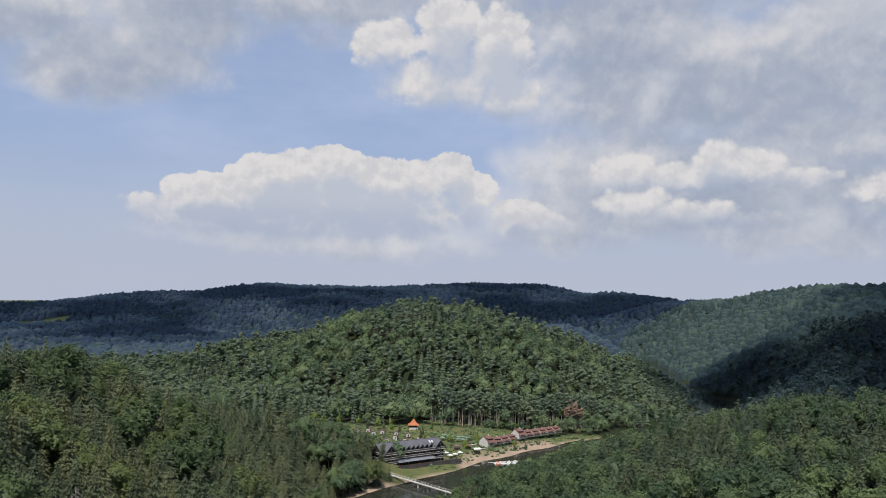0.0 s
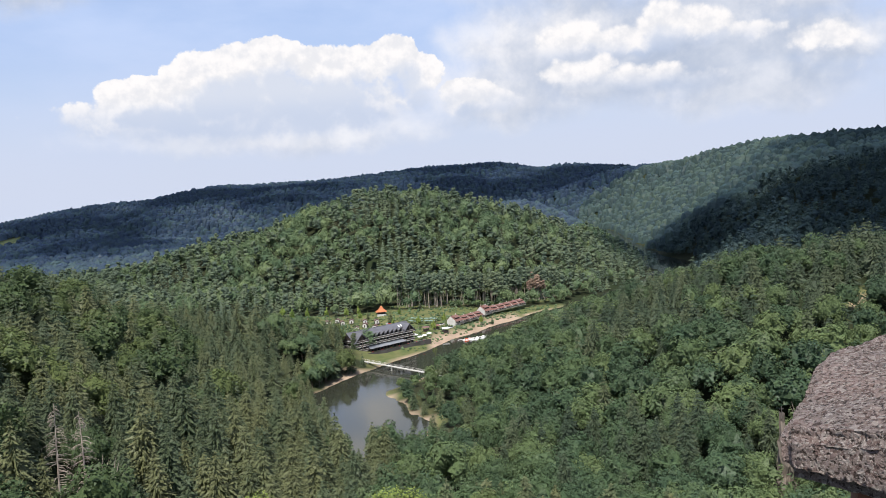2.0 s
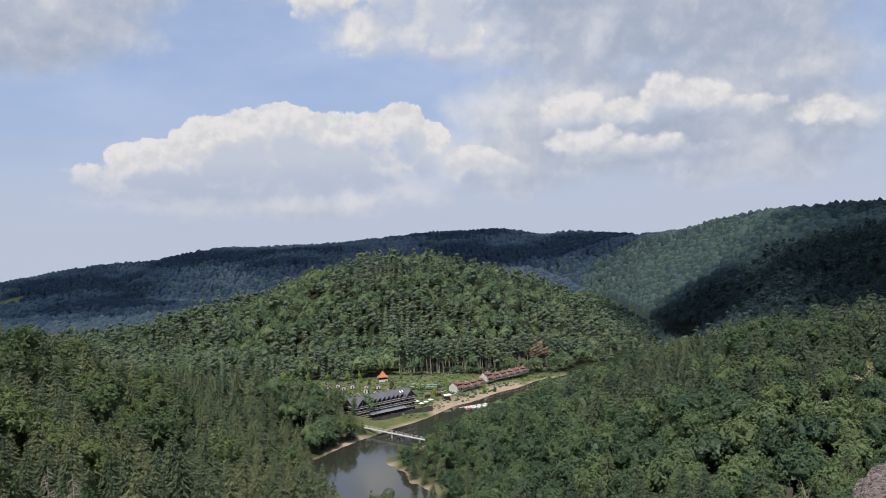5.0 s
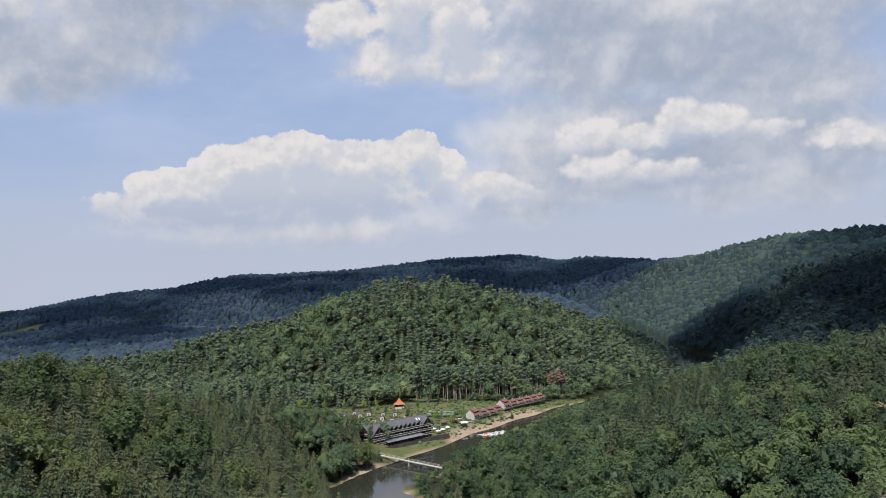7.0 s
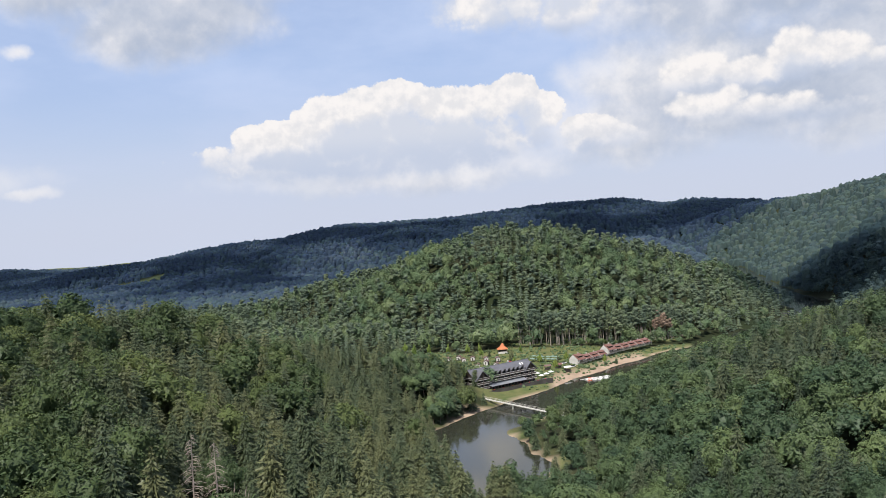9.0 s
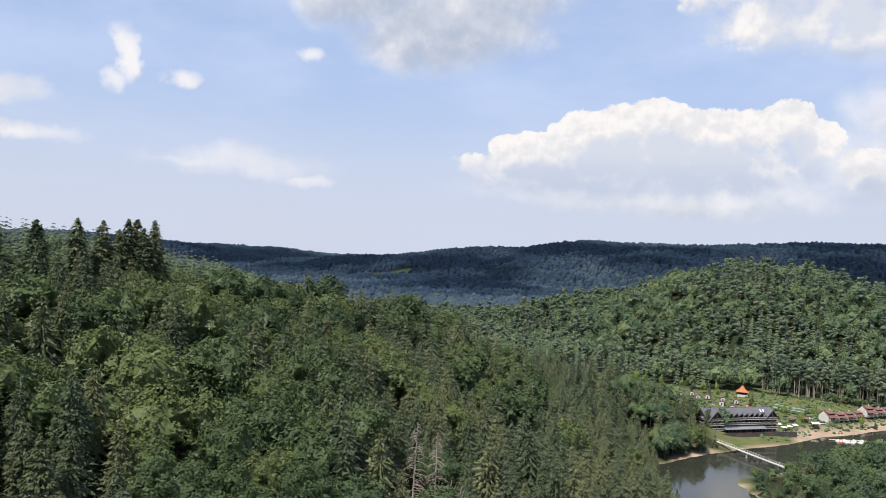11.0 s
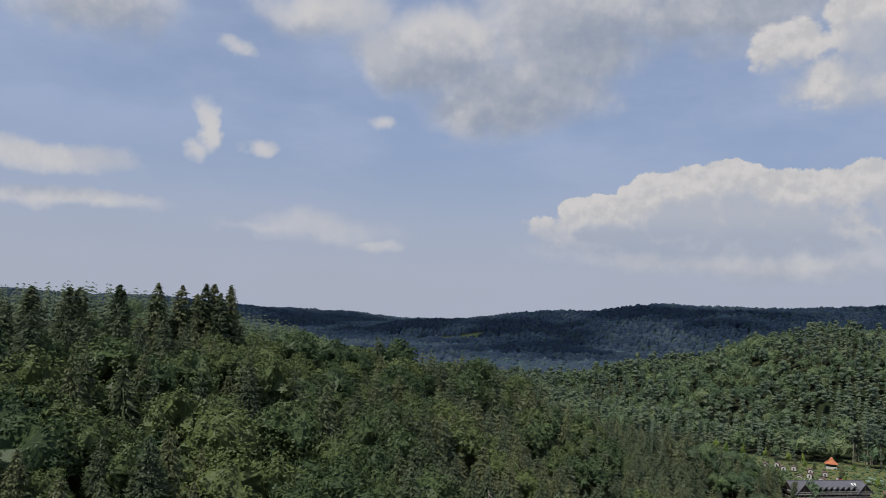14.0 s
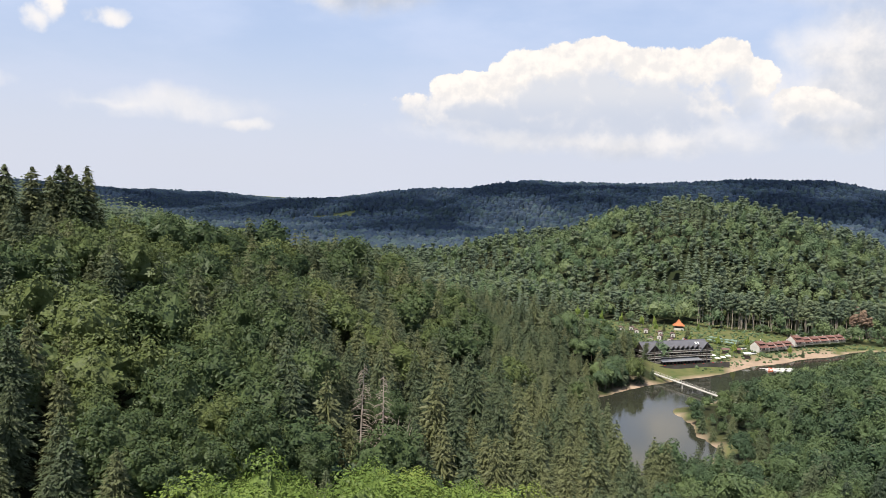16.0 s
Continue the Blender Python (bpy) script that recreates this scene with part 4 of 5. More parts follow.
def chalet(m, w):
    c = thing("row_house", m, "white holiday house with red-brown tiled roof and balcony", "house", "row houses by the lake")
    part("wall", boxed(0, w - 0.25, 0, 8.5, -2.0, 3.0), M_WHITE, c)
    part("gable", prism(bmesh.new(), [(-4.25, 3.0), (4.25, 3.0), (0.6, 7.0)], 0, 0.25), M_WHITE, c).matrix_local = pose(0.3, 4.25, 0, 0, 0, 90)
    part("gable", prism(bmesh.new(), [(-4.25, 3.0), (4.25, 3.0), (0.6, 7.0)], 0, 0.25), M_WHITE, c).matrix_local = pose(w - 0.3, 4.25, 0, 0, 0, 90)
    r = bmesh.new()
    slab(r, (0.0, -1.6, 2.3), (w - 0.9, -1.6, 2.3), (w - 0.9, 4.85, 7.4), (0.0, 4.85, 7.4), 0.25)
    slab(r, (w - 0.9, 9.2, 3.0), (0.0, 9.2, 3.0), (0.0, 4.85, 7.4), (w - 0.9, 4.85, 7.4), 0.25)
    roof = part("roof", r, M_REDROOF, c)
    d = part("dormer", boxed(1.4, w - 1.7, 0.9, 4.0, 4.2, 5.9), M_DARKWOOD, c)
    part("dormer_roof", slab(bmesh.new(), (1.0, 0.3, 5.7), (w - 1.3, 0.3, 5.7), (w - 1.3, 4.8, 7.3), (1.0, 4.8, 7.3), 0.18), M_REDROOF, d)
    for x in (1.8, w / 2 + 0.1):
        part("pane", boxed(x, x + 1.5, 0.84, 0.89, 4.5, 5.5), M_GLASS, d)
    for x in (1.0, 3.9):
        f = part("window", boxed(x, x + 2.0, -0.05, 0.02, 0.3, 2.3), M_DARKWOOD, c)
        part("pane", boxed(x + 0.15, x + 1.85, -0.08, -0.052, 0.45, 2.15), M_GLASS, f)
    b = part("balcony", boxed(0.2, w - 0.4, -1.7, 0, -0.2, 0.0), M_CONCRETE, c)
    part("railing", boxed(0.2, w - 0.4, -1.75, -1.69, 0.0, 0.95), M_RAIL, b)
    for x in (0.3, w / 2, w - 0.6):
        part("post", boxed(x - 0.1, x + 0.1, -1.66, -1.46, -2.0, 2.4), M_WHITE, b)
    part("chimney", boxed(w - 1.6, w - 1.0, 5.6, 6.2, 6.0, 8.2), M_WHITE, c)
    return c


def chalet_row(x0, y0, x1, y1, n, z0, z1):
    turn = math.degrees(math.atan2(y1 - y0, x1 - x0))
    w = math.hypot(x1 - x0, y1 - y0) / n
    one = None
    for i in range(n):
        q = i / n
        m = pose(x0 + (x1 - x0) * q, y0 + (y1 - y0) * q, z0 + (z1 - z0) * q, 0, 0, turn) @ Matrix.Diagonal((1, 0.85, 0.72, 1))
        if one is None:
            one = chalet(m, w)
        else:
            copy_thing(one, m)


chalet_row(15.5, 556.5, 37.0, 582.0, 4, 4.3, 4.6)
chalet_row(38.5, 588.0, 72.5, 622.0, 6, 5.2, 5.6)


# ---- footbridge ----
def footbridge():
    a, b = Vector((-47.5, 466.0, 3.0)), Vector((7.0, 409.0, 2.4))
    d = (b - a)
    n = Vector((-d.y, d.x, 0)).normalized()
    f = thing("footbridge", Matrix.Identity(4), "long pale concrete footbridge over the lake", "bridge")
    part("deck", slab(bmesh.new(), a - n * 0.8, b - n * 0.8, b + n * 0.8, a + n * 0.8, 0.35), M_CONCRETE, f)
    for s in (-0.76, 0.76):
        k = bmesh.new()
        up = Vector((0, 0, 1.0))
        rod(k, a + n * s + up, b + n * s + up, 0.06)
        rod(k, a + n * s + up * 0.5, b + n * s + up * 0.5, 0.04)
        part("handrail", k, M_CONCRETE, f)
        for i in range(25):
            p = a + d * (i / 24) + n * s
            part("post", rod(bmesh.new(), p - up * 0.1, p + up, 0.05), M_CONCRETE, f)
    for q in (0.16, 0.42, 0.7):
        p = a + d * q
        part("pier", rod(bmesh.new(), (p.x, p.y, -4.5), (p.x, p.y, p.z - 0.3), 0.45, sides=10), M_CONCRETE, f)
    return f


footbridge()


# ---- boats, parasols and small things by the water ----
def pedal_boat(m, hull):
    p = thing("pedal_boat", m, "orange and white plastic pedal boat moored on the lake" if hull is M_HULLR else "white plastic pedal boat moored on the lake", "boat", "moored boats")
    for s in (-0.55, 0.55):
        k = bmesh.new()
        box(k, s - 0.3, s + 0.3, -1.5, 1.5, -0.15, 0.35, 0.1)
        part("float", k, hull, p)
    part("deck", boxed(-0.8, 0.8, -1.0, 0.9, 0.35, 0.5), M_HULLW, p)
    for s in (-0.4, 0.4):
        part("seat", prism(bmesh.new(), [(s - 0.28, 0.5), (s + 0.28, 0.5), (s + 0.28, 1.1), (s - 0.28, 1.1)], 0.3, 0.7), hull, p)
    return p


r3 = random.Random(5)
BOATS = {}
for i in range(20):
    u, v = r3.uniform(0, 1), r3.uniform(-1, 1)
    x, y = 20 + 13 * u, 514.5 + 6.5 * u + v * 3.0
    hull = M_HULLR if u < 0.35 and i % 2 else M_HULLW
    m = pose(x, y, 0.05, 0, 0, r3.uniform(0, 180))
    if hull.name in BOATS:
        copy_thing(BOATS[hull.name], m)
    else:
        BOATS[hull.name] = pedal_boat(m, hull)


def jetty():
    j = thing("jetty", pose(25, 521, 0.0, 0, 0, 28), "low timber jetty at the boat mooring", "jetty")
    part("deck", boxed(-11, 11, -0.9, 0.9, 0.35, 0.5), M_CONCRETE, j)
    for i in range(8):
        x = -10.5 + i * 3
        part("pile", rod(bmesh.new(), (x, -0.8, -3), (x, -0.8, 0.9), 0.12), M_DARKWOOD, j)


jetty()


def parasol(m, cloth, label):
    p = thing("parasol", m, label, "parasol", "parasols near the hotel")
    part("pole", rod(bmesh.new(), (0, 0, -0.3), (0, 0, 2.6), 0.05), M_DARKWOOD, p)
    k = bmesh.new()
    top = k.verts.new((0, 0, 2.9))
    ring = [k.verts.new((1.9 * math.cos(a * math.pi / 4), 1.9 * math.sin(a * math.pi / 4), 2.15)) for a in range(8)]
    low = [k.verts.new((v.co.x, v.co.y, 1.95)) for v in ring]
    for i in range(8):
        k.faces.new((top, ring[i], ring[(i + 1) % 8]))
        k.faces.new((ring[i], low[i], low[(i + 1) % 8], ring[(i + 1) % 8]))
    part("canopy", k, cloth, p)
    return p


one = None
for i in range(12):
    x, y = -15 + (i % 6) * 3.3 + r3.uniform(-0.6, 0.6), 572 - (i // 6) * 7 + (i % 6) * 0.4 + r3.uniform(-1, 1)
    m = pose(x, y, gz(x, y), 0, 0, r3.uniform(0, 45))
    one = parasol(m, M_GREENCANVAS, "pale green open parasol on the lawn") if one is None else (copy_thing(one, m), one)[1]
one = None
for x, y in ((-9, 516), (-6, 521), (-3, 527), (-12, 523)):
    m = pose(x, y, gz(x, y), 0, 0, 10)
    one = parasol(m, M_CANVAS, "white open parasol beside the hotel") if one is None else (copy_thing(one, m), one)[1]


def kiosk(m, mat, label):
    k = thing("kiosk", m, label, "kiosk")
    for x in (-1.8, 1.8):
        for y in (-1.2, 1.2):
            part("post", boxed(x - 0.07, x + 0.07, y - 0.07, y + 0.07, -0.5, 2.3), M_DARKWOOD, k)
    part("counter", boxed(-1.7, 1.7, -1.1, 1.1, -0.5, 1.0), M_DARKWOOD, k)
    b = bmesh.new()
    slab(b, (-2.4, -1.8, 2.2), (2.4, -1.8, 2.2), (2.4, 0, 3.1), (-2.4, 0, 3.1), 0.12)
    slab(b, (2.4, 1.8, 2.2), (-2.4, 1.8, 2.2), (-2.4, 0, 3.1), (2.4, 0, 3.1), 0.12)
    part("roof", b, mat, k)


kiosk(pose(7.8, 537, gz(7.8, 537) + 0.5, 0, 0, 20), M_CANVAS, "open kiosk with a white roof on the beach")
kiosk(pose(2, 545, gz(2, 545) + 0.5, 0, 0, 30), M_REDROOF, "open kiosk with a red roof on the lawn")
kiosk(pose(-5, 541, gz(-5, 541) + 0.5, 0, 0, 5), M_BROWNROOF, "open kiosk with a brown roof on the lawn")


def car(m, mat):
    c = thing("car", m, "small parked car beside the path", "car", "parked cars")
    b = bmesh.new()
    box(b, -2.1, 2.1, -0.85, 0.85, 0.3, 0.85, 0.12)
    part("body", b, mat, c)
    part("cabin", prism(bmesh.new(), [(-1.5, 0.85), (1.2, 0.85), (0.7, 1.45), (-1.1, 1.45)], -0.75, 0.75), M_GLASS, c)
    for x in (-1.3, 1.3):
        for y in (-0.82, 0.82):
            part("wheel", rod(bmesh.new(), (x, y - 0.1, 0.32), (x, y + 0.1, 0.32), 0.32, sides=12), M_STONE, c)


for x, y, mat, t in ((-52, 551, M_HULLW, 20), (-21, 520, M_HULLW, 40), (-18, 529, M_AWNING, 35), (-30, 566, M_RED, 10), (6, 561, M_HULLW, 50), (12, 549, M_HULLW, 44)):
    car(pose(x, y, gz(x, y), 0, 0, t), mat)


def light_pole(x, y, h, m):
    p = thing("utility_pole", pose(x, y, gz(x, y)), "grey wooden power pole at the edge of the woods", "pole")
    part("shaft", rod(bmesh.new(), (0, 0, -0.5), (0, 0, h), 0.22, 0.14), m, p)
    part("crossarm", boxed(-1.1, 1.1, -0.08, 0.08, h - 0.7, h - 0.5), m, p)


light_pole(-110.5, 637, 13.5, M_PALEBARK)


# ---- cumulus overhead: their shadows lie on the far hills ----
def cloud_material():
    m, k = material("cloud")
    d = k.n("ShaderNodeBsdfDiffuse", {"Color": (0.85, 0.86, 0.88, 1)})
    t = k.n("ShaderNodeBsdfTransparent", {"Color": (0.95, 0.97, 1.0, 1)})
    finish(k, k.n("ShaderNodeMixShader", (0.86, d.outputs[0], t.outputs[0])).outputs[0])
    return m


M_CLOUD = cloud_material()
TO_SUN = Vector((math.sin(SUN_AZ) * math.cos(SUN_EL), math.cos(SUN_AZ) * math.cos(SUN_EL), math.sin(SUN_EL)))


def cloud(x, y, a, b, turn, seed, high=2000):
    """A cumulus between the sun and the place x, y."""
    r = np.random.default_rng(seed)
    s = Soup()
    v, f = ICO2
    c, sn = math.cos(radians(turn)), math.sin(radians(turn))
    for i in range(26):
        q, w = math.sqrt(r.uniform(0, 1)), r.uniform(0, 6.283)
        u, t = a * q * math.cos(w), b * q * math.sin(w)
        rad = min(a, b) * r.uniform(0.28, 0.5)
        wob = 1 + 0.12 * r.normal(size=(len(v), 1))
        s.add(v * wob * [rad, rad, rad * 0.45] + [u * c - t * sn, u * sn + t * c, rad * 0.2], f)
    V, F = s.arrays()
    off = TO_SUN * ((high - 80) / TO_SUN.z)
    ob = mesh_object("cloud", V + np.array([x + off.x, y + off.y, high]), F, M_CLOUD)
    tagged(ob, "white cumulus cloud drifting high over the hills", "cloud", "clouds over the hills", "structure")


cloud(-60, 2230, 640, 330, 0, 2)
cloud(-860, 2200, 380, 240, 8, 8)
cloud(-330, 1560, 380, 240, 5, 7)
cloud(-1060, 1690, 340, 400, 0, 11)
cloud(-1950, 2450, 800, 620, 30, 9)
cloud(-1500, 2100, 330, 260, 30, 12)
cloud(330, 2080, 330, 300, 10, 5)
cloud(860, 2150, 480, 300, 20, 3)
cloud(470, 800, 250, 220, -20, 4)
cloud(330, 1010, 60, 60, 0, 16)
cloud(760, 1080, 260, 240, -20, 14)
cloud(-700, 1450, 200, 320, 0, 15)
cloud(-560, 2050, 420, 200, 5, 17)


# ---- single trees ----
def tree_thing(name, crown, trunk, leaf, bark, m, label, cat, group):
    t = thing(name, m, label, cat, group)
    for nm, (v, f), mat in (("crown", crown, leaf), ("trunk", trunk, bark)):
        ob = mesh_object(nm, v, f, mat, nm == "trunk")
        ob.parent = t
    return t


def grow(proto, rows, scale, tops=None):
    """Copies of one tree on the given places, the first of which it takes itself."""
    for i, (x, y, z) in enumerate(rows):
        k = scale * rng.uniform(0.78, 1.2) if not tops else min(1.8, max(0.8, (EYE + math.hypot(x, y) * tops(x, y) - z) / 14.5))
        m = Matrix.LocRotScale((x, y, z - 0.2), Euler((rng.uniform(-0.03, 0.03), rng.uniform(-0.03, 0.03), rng.uniform(0, 6.28))), (k * rng.uniform(0.9, 1.15), k * rng.uniform(0.9, 1.15), k))
        if i == 0:
            proto.matrix_world = m
        else:
            o = copy_thing(proto, Matrix.Identity(4))
            o.matrix_basis = m


near = spaced(RINGS[0], 4.0)[0]
kinds = kind_of(near[:, 0], near[:, 1], near[:, 2])
I4 = Matrix.Identity(4)
azn = np.degrees(np.arctan2(near[:, 0], near[:, 1]))
low_zone = (near[:, 3] < 128) & (azn > -40) & (azn < -3)
fresh = low_zone & (((azn > -36.5) & (azn < -32.5)) | ((azn > -27) & (azn < -19.5)) | (rng.uniform(size=len(near)) < 0.15))
kinds[fresh] = 0
for v in range(4):
    sel = near[(kinds == 1) & (np.arange(len(near)) % 4 == v)][:, :3]
    if len(sel):
        grow(tree_thing("spruce_tree", LEVELS[0]["s"][v], stem(16, 0.24, 0.04), M_CONIF, M_BARK, I4, "dull green spruce tree on the slope below the outlook", "spruce", "spruces on the near slope"), sel, 1.0)
    sel = near[(kinds != 1) & ~fresh & (np.arange(len(near)) % 4 == v)][:, :3]
    if len(sel):
        grow(tree_thing("broadleaf_tree", LEVELS[0]["b"][v], stem(11, 0.26, 0.1), M_BEECH, M_BARK, I4, "yellow-green beech with a dense rounded crown", "tree", "broadleaf trees on the near slope"), sel, 1.05)
    sel = near[fresh & (np.arange(len(near)) % 4 == v)][:, :3]
    if len(sel):
        grow(tree_thing("young_broadleaf_tree", broad_crown(np.random.default_rng(60 + v), 46, 11000, 0.13, ICO3, 14, 5.2, 0.05), stem(11, 0.2, 0.08), M_FRESH, M_BARK, I4, "young broadleaf tree with bright yellow-green leaves", "tree", "bright young trees on the near slope"), sel, 0.98, lambda x, y: -0.33 - 0.05 * rng.uniform() - 0.02 * (x > -35))


def at_polar(az, d):
    return d * math.sin(radians(az)), d * math.cos(radians(az))


# tall firs that stand clear of the left-hand crest
for az, d, tip in ((-44.1, 250, 1.06), (-45.2, 251, 1.12), (-45.75, 248, 1.05), (-47.3, 244, 0.85), (-48.85, 240, 0.98), (-51.2, 232, 0.75), (-44.75, 245, 0.45), (-46.3, 244, 0.35), (-53.6, 222, 0.5), (-54.2, 221, 0.45), (-56.4, 214, 0.4)):
    x, y = at_polar(az, d)
    t = tree_thing("fir_tree", spruce_crown(np.random.default_rng(int(-az * 10)), 44, 9, 17, 2.7, 0.06, sprays=26), stem(16, 0.24, 0.04), M_CONIF, M_BARK, I4,
                   "tall dark fir standing above the crest", "fir", "firs on the crest")
    h = EYE + d * math.tan(radians(tip)) - gz(x, y)
    t.matrix_world = Matrix.LocRotScale((x, y, gz(x, y) - 0.3), Euler((0, 0, d)), (2.2, 2.2, h / 17))


# ---- dead spruces ----
def dead_spruce(x, y, h, seed, lean):
    r = random.Random(seed)
    t = thing("dead_spruce", pose(x, y, gz(x, y)), "dead grey spruce with bare drooping branches", "dead tree", "dead spruces")
    part("trunk", rod(rod(bmesh.new(), (0, 0, -0.5), (lean * h * 0.5, 0, h * 0.55), 0.22, 0.15), (lean * h * 0.5, 0, h * 0.54), (lean * h, 0, h), 0.15, 0.04), M_DEADWOOD, t)
    for i in range(80):
        q = 0.06 + 0.92 * i / 80
        a, L = r.uniform(0, 6.28), (1 - q) ** 0.6 * 3.6 * r.uniform(0.6, 1.1) + 0.25
        p = Vector((lean * h * q, 0, h * q))
        mid = p + Vector((math.cos(a) * L * 0.55, math.sin(a) * L * 0.55, -0.05 * L))
        end = p + Vector((math.cos(a) * L, math.sin(a) * L, -0.28 * L))
        b = rod(rod(bmesh.new(), p, mid, 0.055, 0.04, 4), mid, end, 0.04, 0.018, 4)
        for j in range(3):
            e = mid.lerp(end, r.uniform(0, 1))
            rod(b, e, e + Vector((r.uniform(-0.4, 0.4), r.uniform(-0.4, 0.4), -r.uniform(0.2, 0.7))), 0.032, 0.012, 3)
        part("branch", b, M_DEADWOOD, t)
    return t


dead_spruce(-71.0, 147.0, 18.0, 1, 0.03)
dead_spruce(-66.8, 149.0, 18.0, 2, -0.01)


def bare_tree(x, y, h, seed):
    r = random.Random(seed)
    t = thing("bare_tree", pose(x, y, gz(x, y)), "bare forked grey tree without leaves", "dead tree", "bare trees")
    part("trunk", rod(bmesh.new(), (0, 0, -0.5), (0.1, 0, h * 0.5), 0.16, 0.1), M_DEADWOOD, t)
    for i in range(5):
        a = r.uniform(0, 6.28)
        p = Vector((0.1, 0, h * r.uniform(0.4, 0.52)))
        e = p + Vector((math.cos(a) * h * 0.16, math.sin(a) * h * 0.16, h * r.uniform(0.3, 0.5)))
        part("limb", rod(rod(bmesh.new(), p, p.lerp(e, 0.5), 0.09, 0.06, 5), p.lerp(e, 0.5), e + Vector((0, 0, 0.3)), 0.06, 0.015, 5), M_DEADWOOD, t)


bare_tree(-63.5, 147, 12, 3)
bare_tree(-62.0, 148.5, 12.5, 4)
for az, d, h in ((24.6, 262, 15), (22.4, 300, 17), (26.0, 255, 14), (-50.2, 188, 17)):
    x, y = at_polar(az, d)
    bare_tree(x, y, h, int(d))


# ---- pine stand with bare trunks along the meadow edge, and the brown grove ----
def pine(seed, leaf, h=25.0):
    r = np.random.default_rng(seed)
    return tree_thing("pine_tree", pine_crown(r, 9, 22, 0.7, ICO1, h, 3.2), stem(h * 0.9, 0.24, 0.1), leaf, M_PALEBARK, I4,
                      "tall pine with a bare pale trunk at the meadow edge" if leaf is M_PINE else "tall dying pine with brown needles", "pine", "pines at the meadow edge" if leaf is M_PINE else "dying pines")


EDGE = [(-30, 622), (0, 618), (30, 628), (60, 640), (78, 652), (108, 672)]
rows = []
for i in range(170):
    q = rng.uniform(0, len(EDGE) - 1.001)
    j = int(q)
    x = EDGE[j][0] + (EDGE[j + 1][0] - EDGE[j][0]) * (q - j) + rng.uniform(-2, 2)
    y = EDGE[j][1] + (EDGE[j + 1][1] - EDGE[j][1]) * (q - j) + abs(rng.normal()) * 9
    rows.append((x, y, gz(x, y)))
for v in range(4):
    grow(pine(40 + v, M_PINE), rows[v::4], 0.92)
rows = [(86 + rng.uniform(-7, 7), 655 + rng.uniform(-5, 6)) for i in range(11)]
grow(pine(50, M_DRYTWIG, 22.0), [(x, y, gz(x, y)) for x, y in rows], 0.85)
rows = []
for x, y, s in [(rng.uniform(14, 78), 0, 0) for i in range(60)]:
    j = np.interp(x, [p[0] for p in EDGE], [p[1] for p in EDGE]) - rng.uniform(1, 9)
    rows.append((x, j, gz(x, j)))
small = tree_thing("small_tree", broad_crown(np.random.default_rng(9), 10, 120, 0.6, ICO2), stem(9, 0.18, 0.06), M_BROAD, M_BARK, I4, "small bushy broadleaf tree at the meadow edge", "tree", "small trees by the meadow")
grow(small, rows, 0.42)
MEADOW_TREES = [(-78, 590), (-70, 583), (-63, 587), (-58, 580), (-52, 577), (-47, 583), (-54, 590), (-98, 600), (-110, 590), (-30, 575), (-24, 582), (-31, 568), (-90, 578), (-22, 546),
                (-28, 553), (-17, 548), (-10, 552), (2, 553), (8, 563), (-85, 562), (-100, 572), (-36, 541), (34, 560), (42, 566), (0, 534)]
rows = [(x, y, gz(x, y)) for x, y in MEADOW_TREES]
light = tree_thing("meadow_tree", broad_crown(np.random.default_rng(12), 12, 160, 0.5, ICO2, 14, 3.0, 0.1), stem(10, 0.18, 0.06), M_FRESH, M_PALEBARK, I4, "slender light green tree on the meadow", "tree", "meadow trees")
grow(light, rows[::2], 0.62)
grow(tree_thing("garden_spruce", LEVELS[1]["s"][1], stem(16, 0.2, 0.04), M_CONIF, M_BARK, I4, "small dark spruce on the lawn", "spruce", "meadow spruces"), rows[1::2], 0.42)


rows = []
while len(rows) < 46:
    x, y = rng.uniform(-92, -53), rng.uniform(424, 502)
    if x > -61:
        continue
    rows.append((x, y, gz(x, y)))
while len(rows) < 66:
    x, y = rng.uniform(-80, -44), rng.uniform(408, 474)
    if 2.5 < shore(np.array([x]), np.array([y]))[0] < 12 and math.atan2(x, y) < -0.123:
        rows.append((x, y, gz(x, y)))
bank = tree_thing("bank_tree", broad_crown(np.random.default_rng(15), 18, 200, 0.5, ICO3, 14, 5.4, 0.07), stem(10, 0.22, 0.08), M_BROAD, M_BARK, I4, "dense green broadleaf tree on the lake bank", "tree", "trees on the lake bank")
grow(bank, rows, 0.95)


# ---- shrubs and tall grass on the meadow ----
def shrubs(count, leaf, big, label):
    s = Soup()
    v, f = ICO1
    X, Y = rng.uniform(-150, 150, count * 14), rng.uniform(488, 680, count * 14)
    keep = (clearing(X, Y) >= 0.5) & (shore(X, Y) >= 3)
    X, Y = X[keep][:count], Y[keep][:count]
    for x, y, z in zip(X, Y, height(X, Y)):
        r = big * rng.uniform(0.25, 0.8) * (1.6 if rng.uniform() < 0.12 else 1)
        s.add(v * (1 + 0.25 * rng.normal(size=(len(v), 1))) * [r * 1.3, r * 1.3, r] + [x, y, z + r * 0.35], f)
    V, F = s.arrays()
    tagged(mesh_object("meadow_shrubs", V, F, leaf), label, "shrubs", kind="stuff")


shrubs(1100, M_MIDWOOD, 1.0, "low light green shrubs and grass tufts on the meadow")
shrubs(1000, M_BROAD, 1.25, "low dark green shrubs scattered on the meadow")


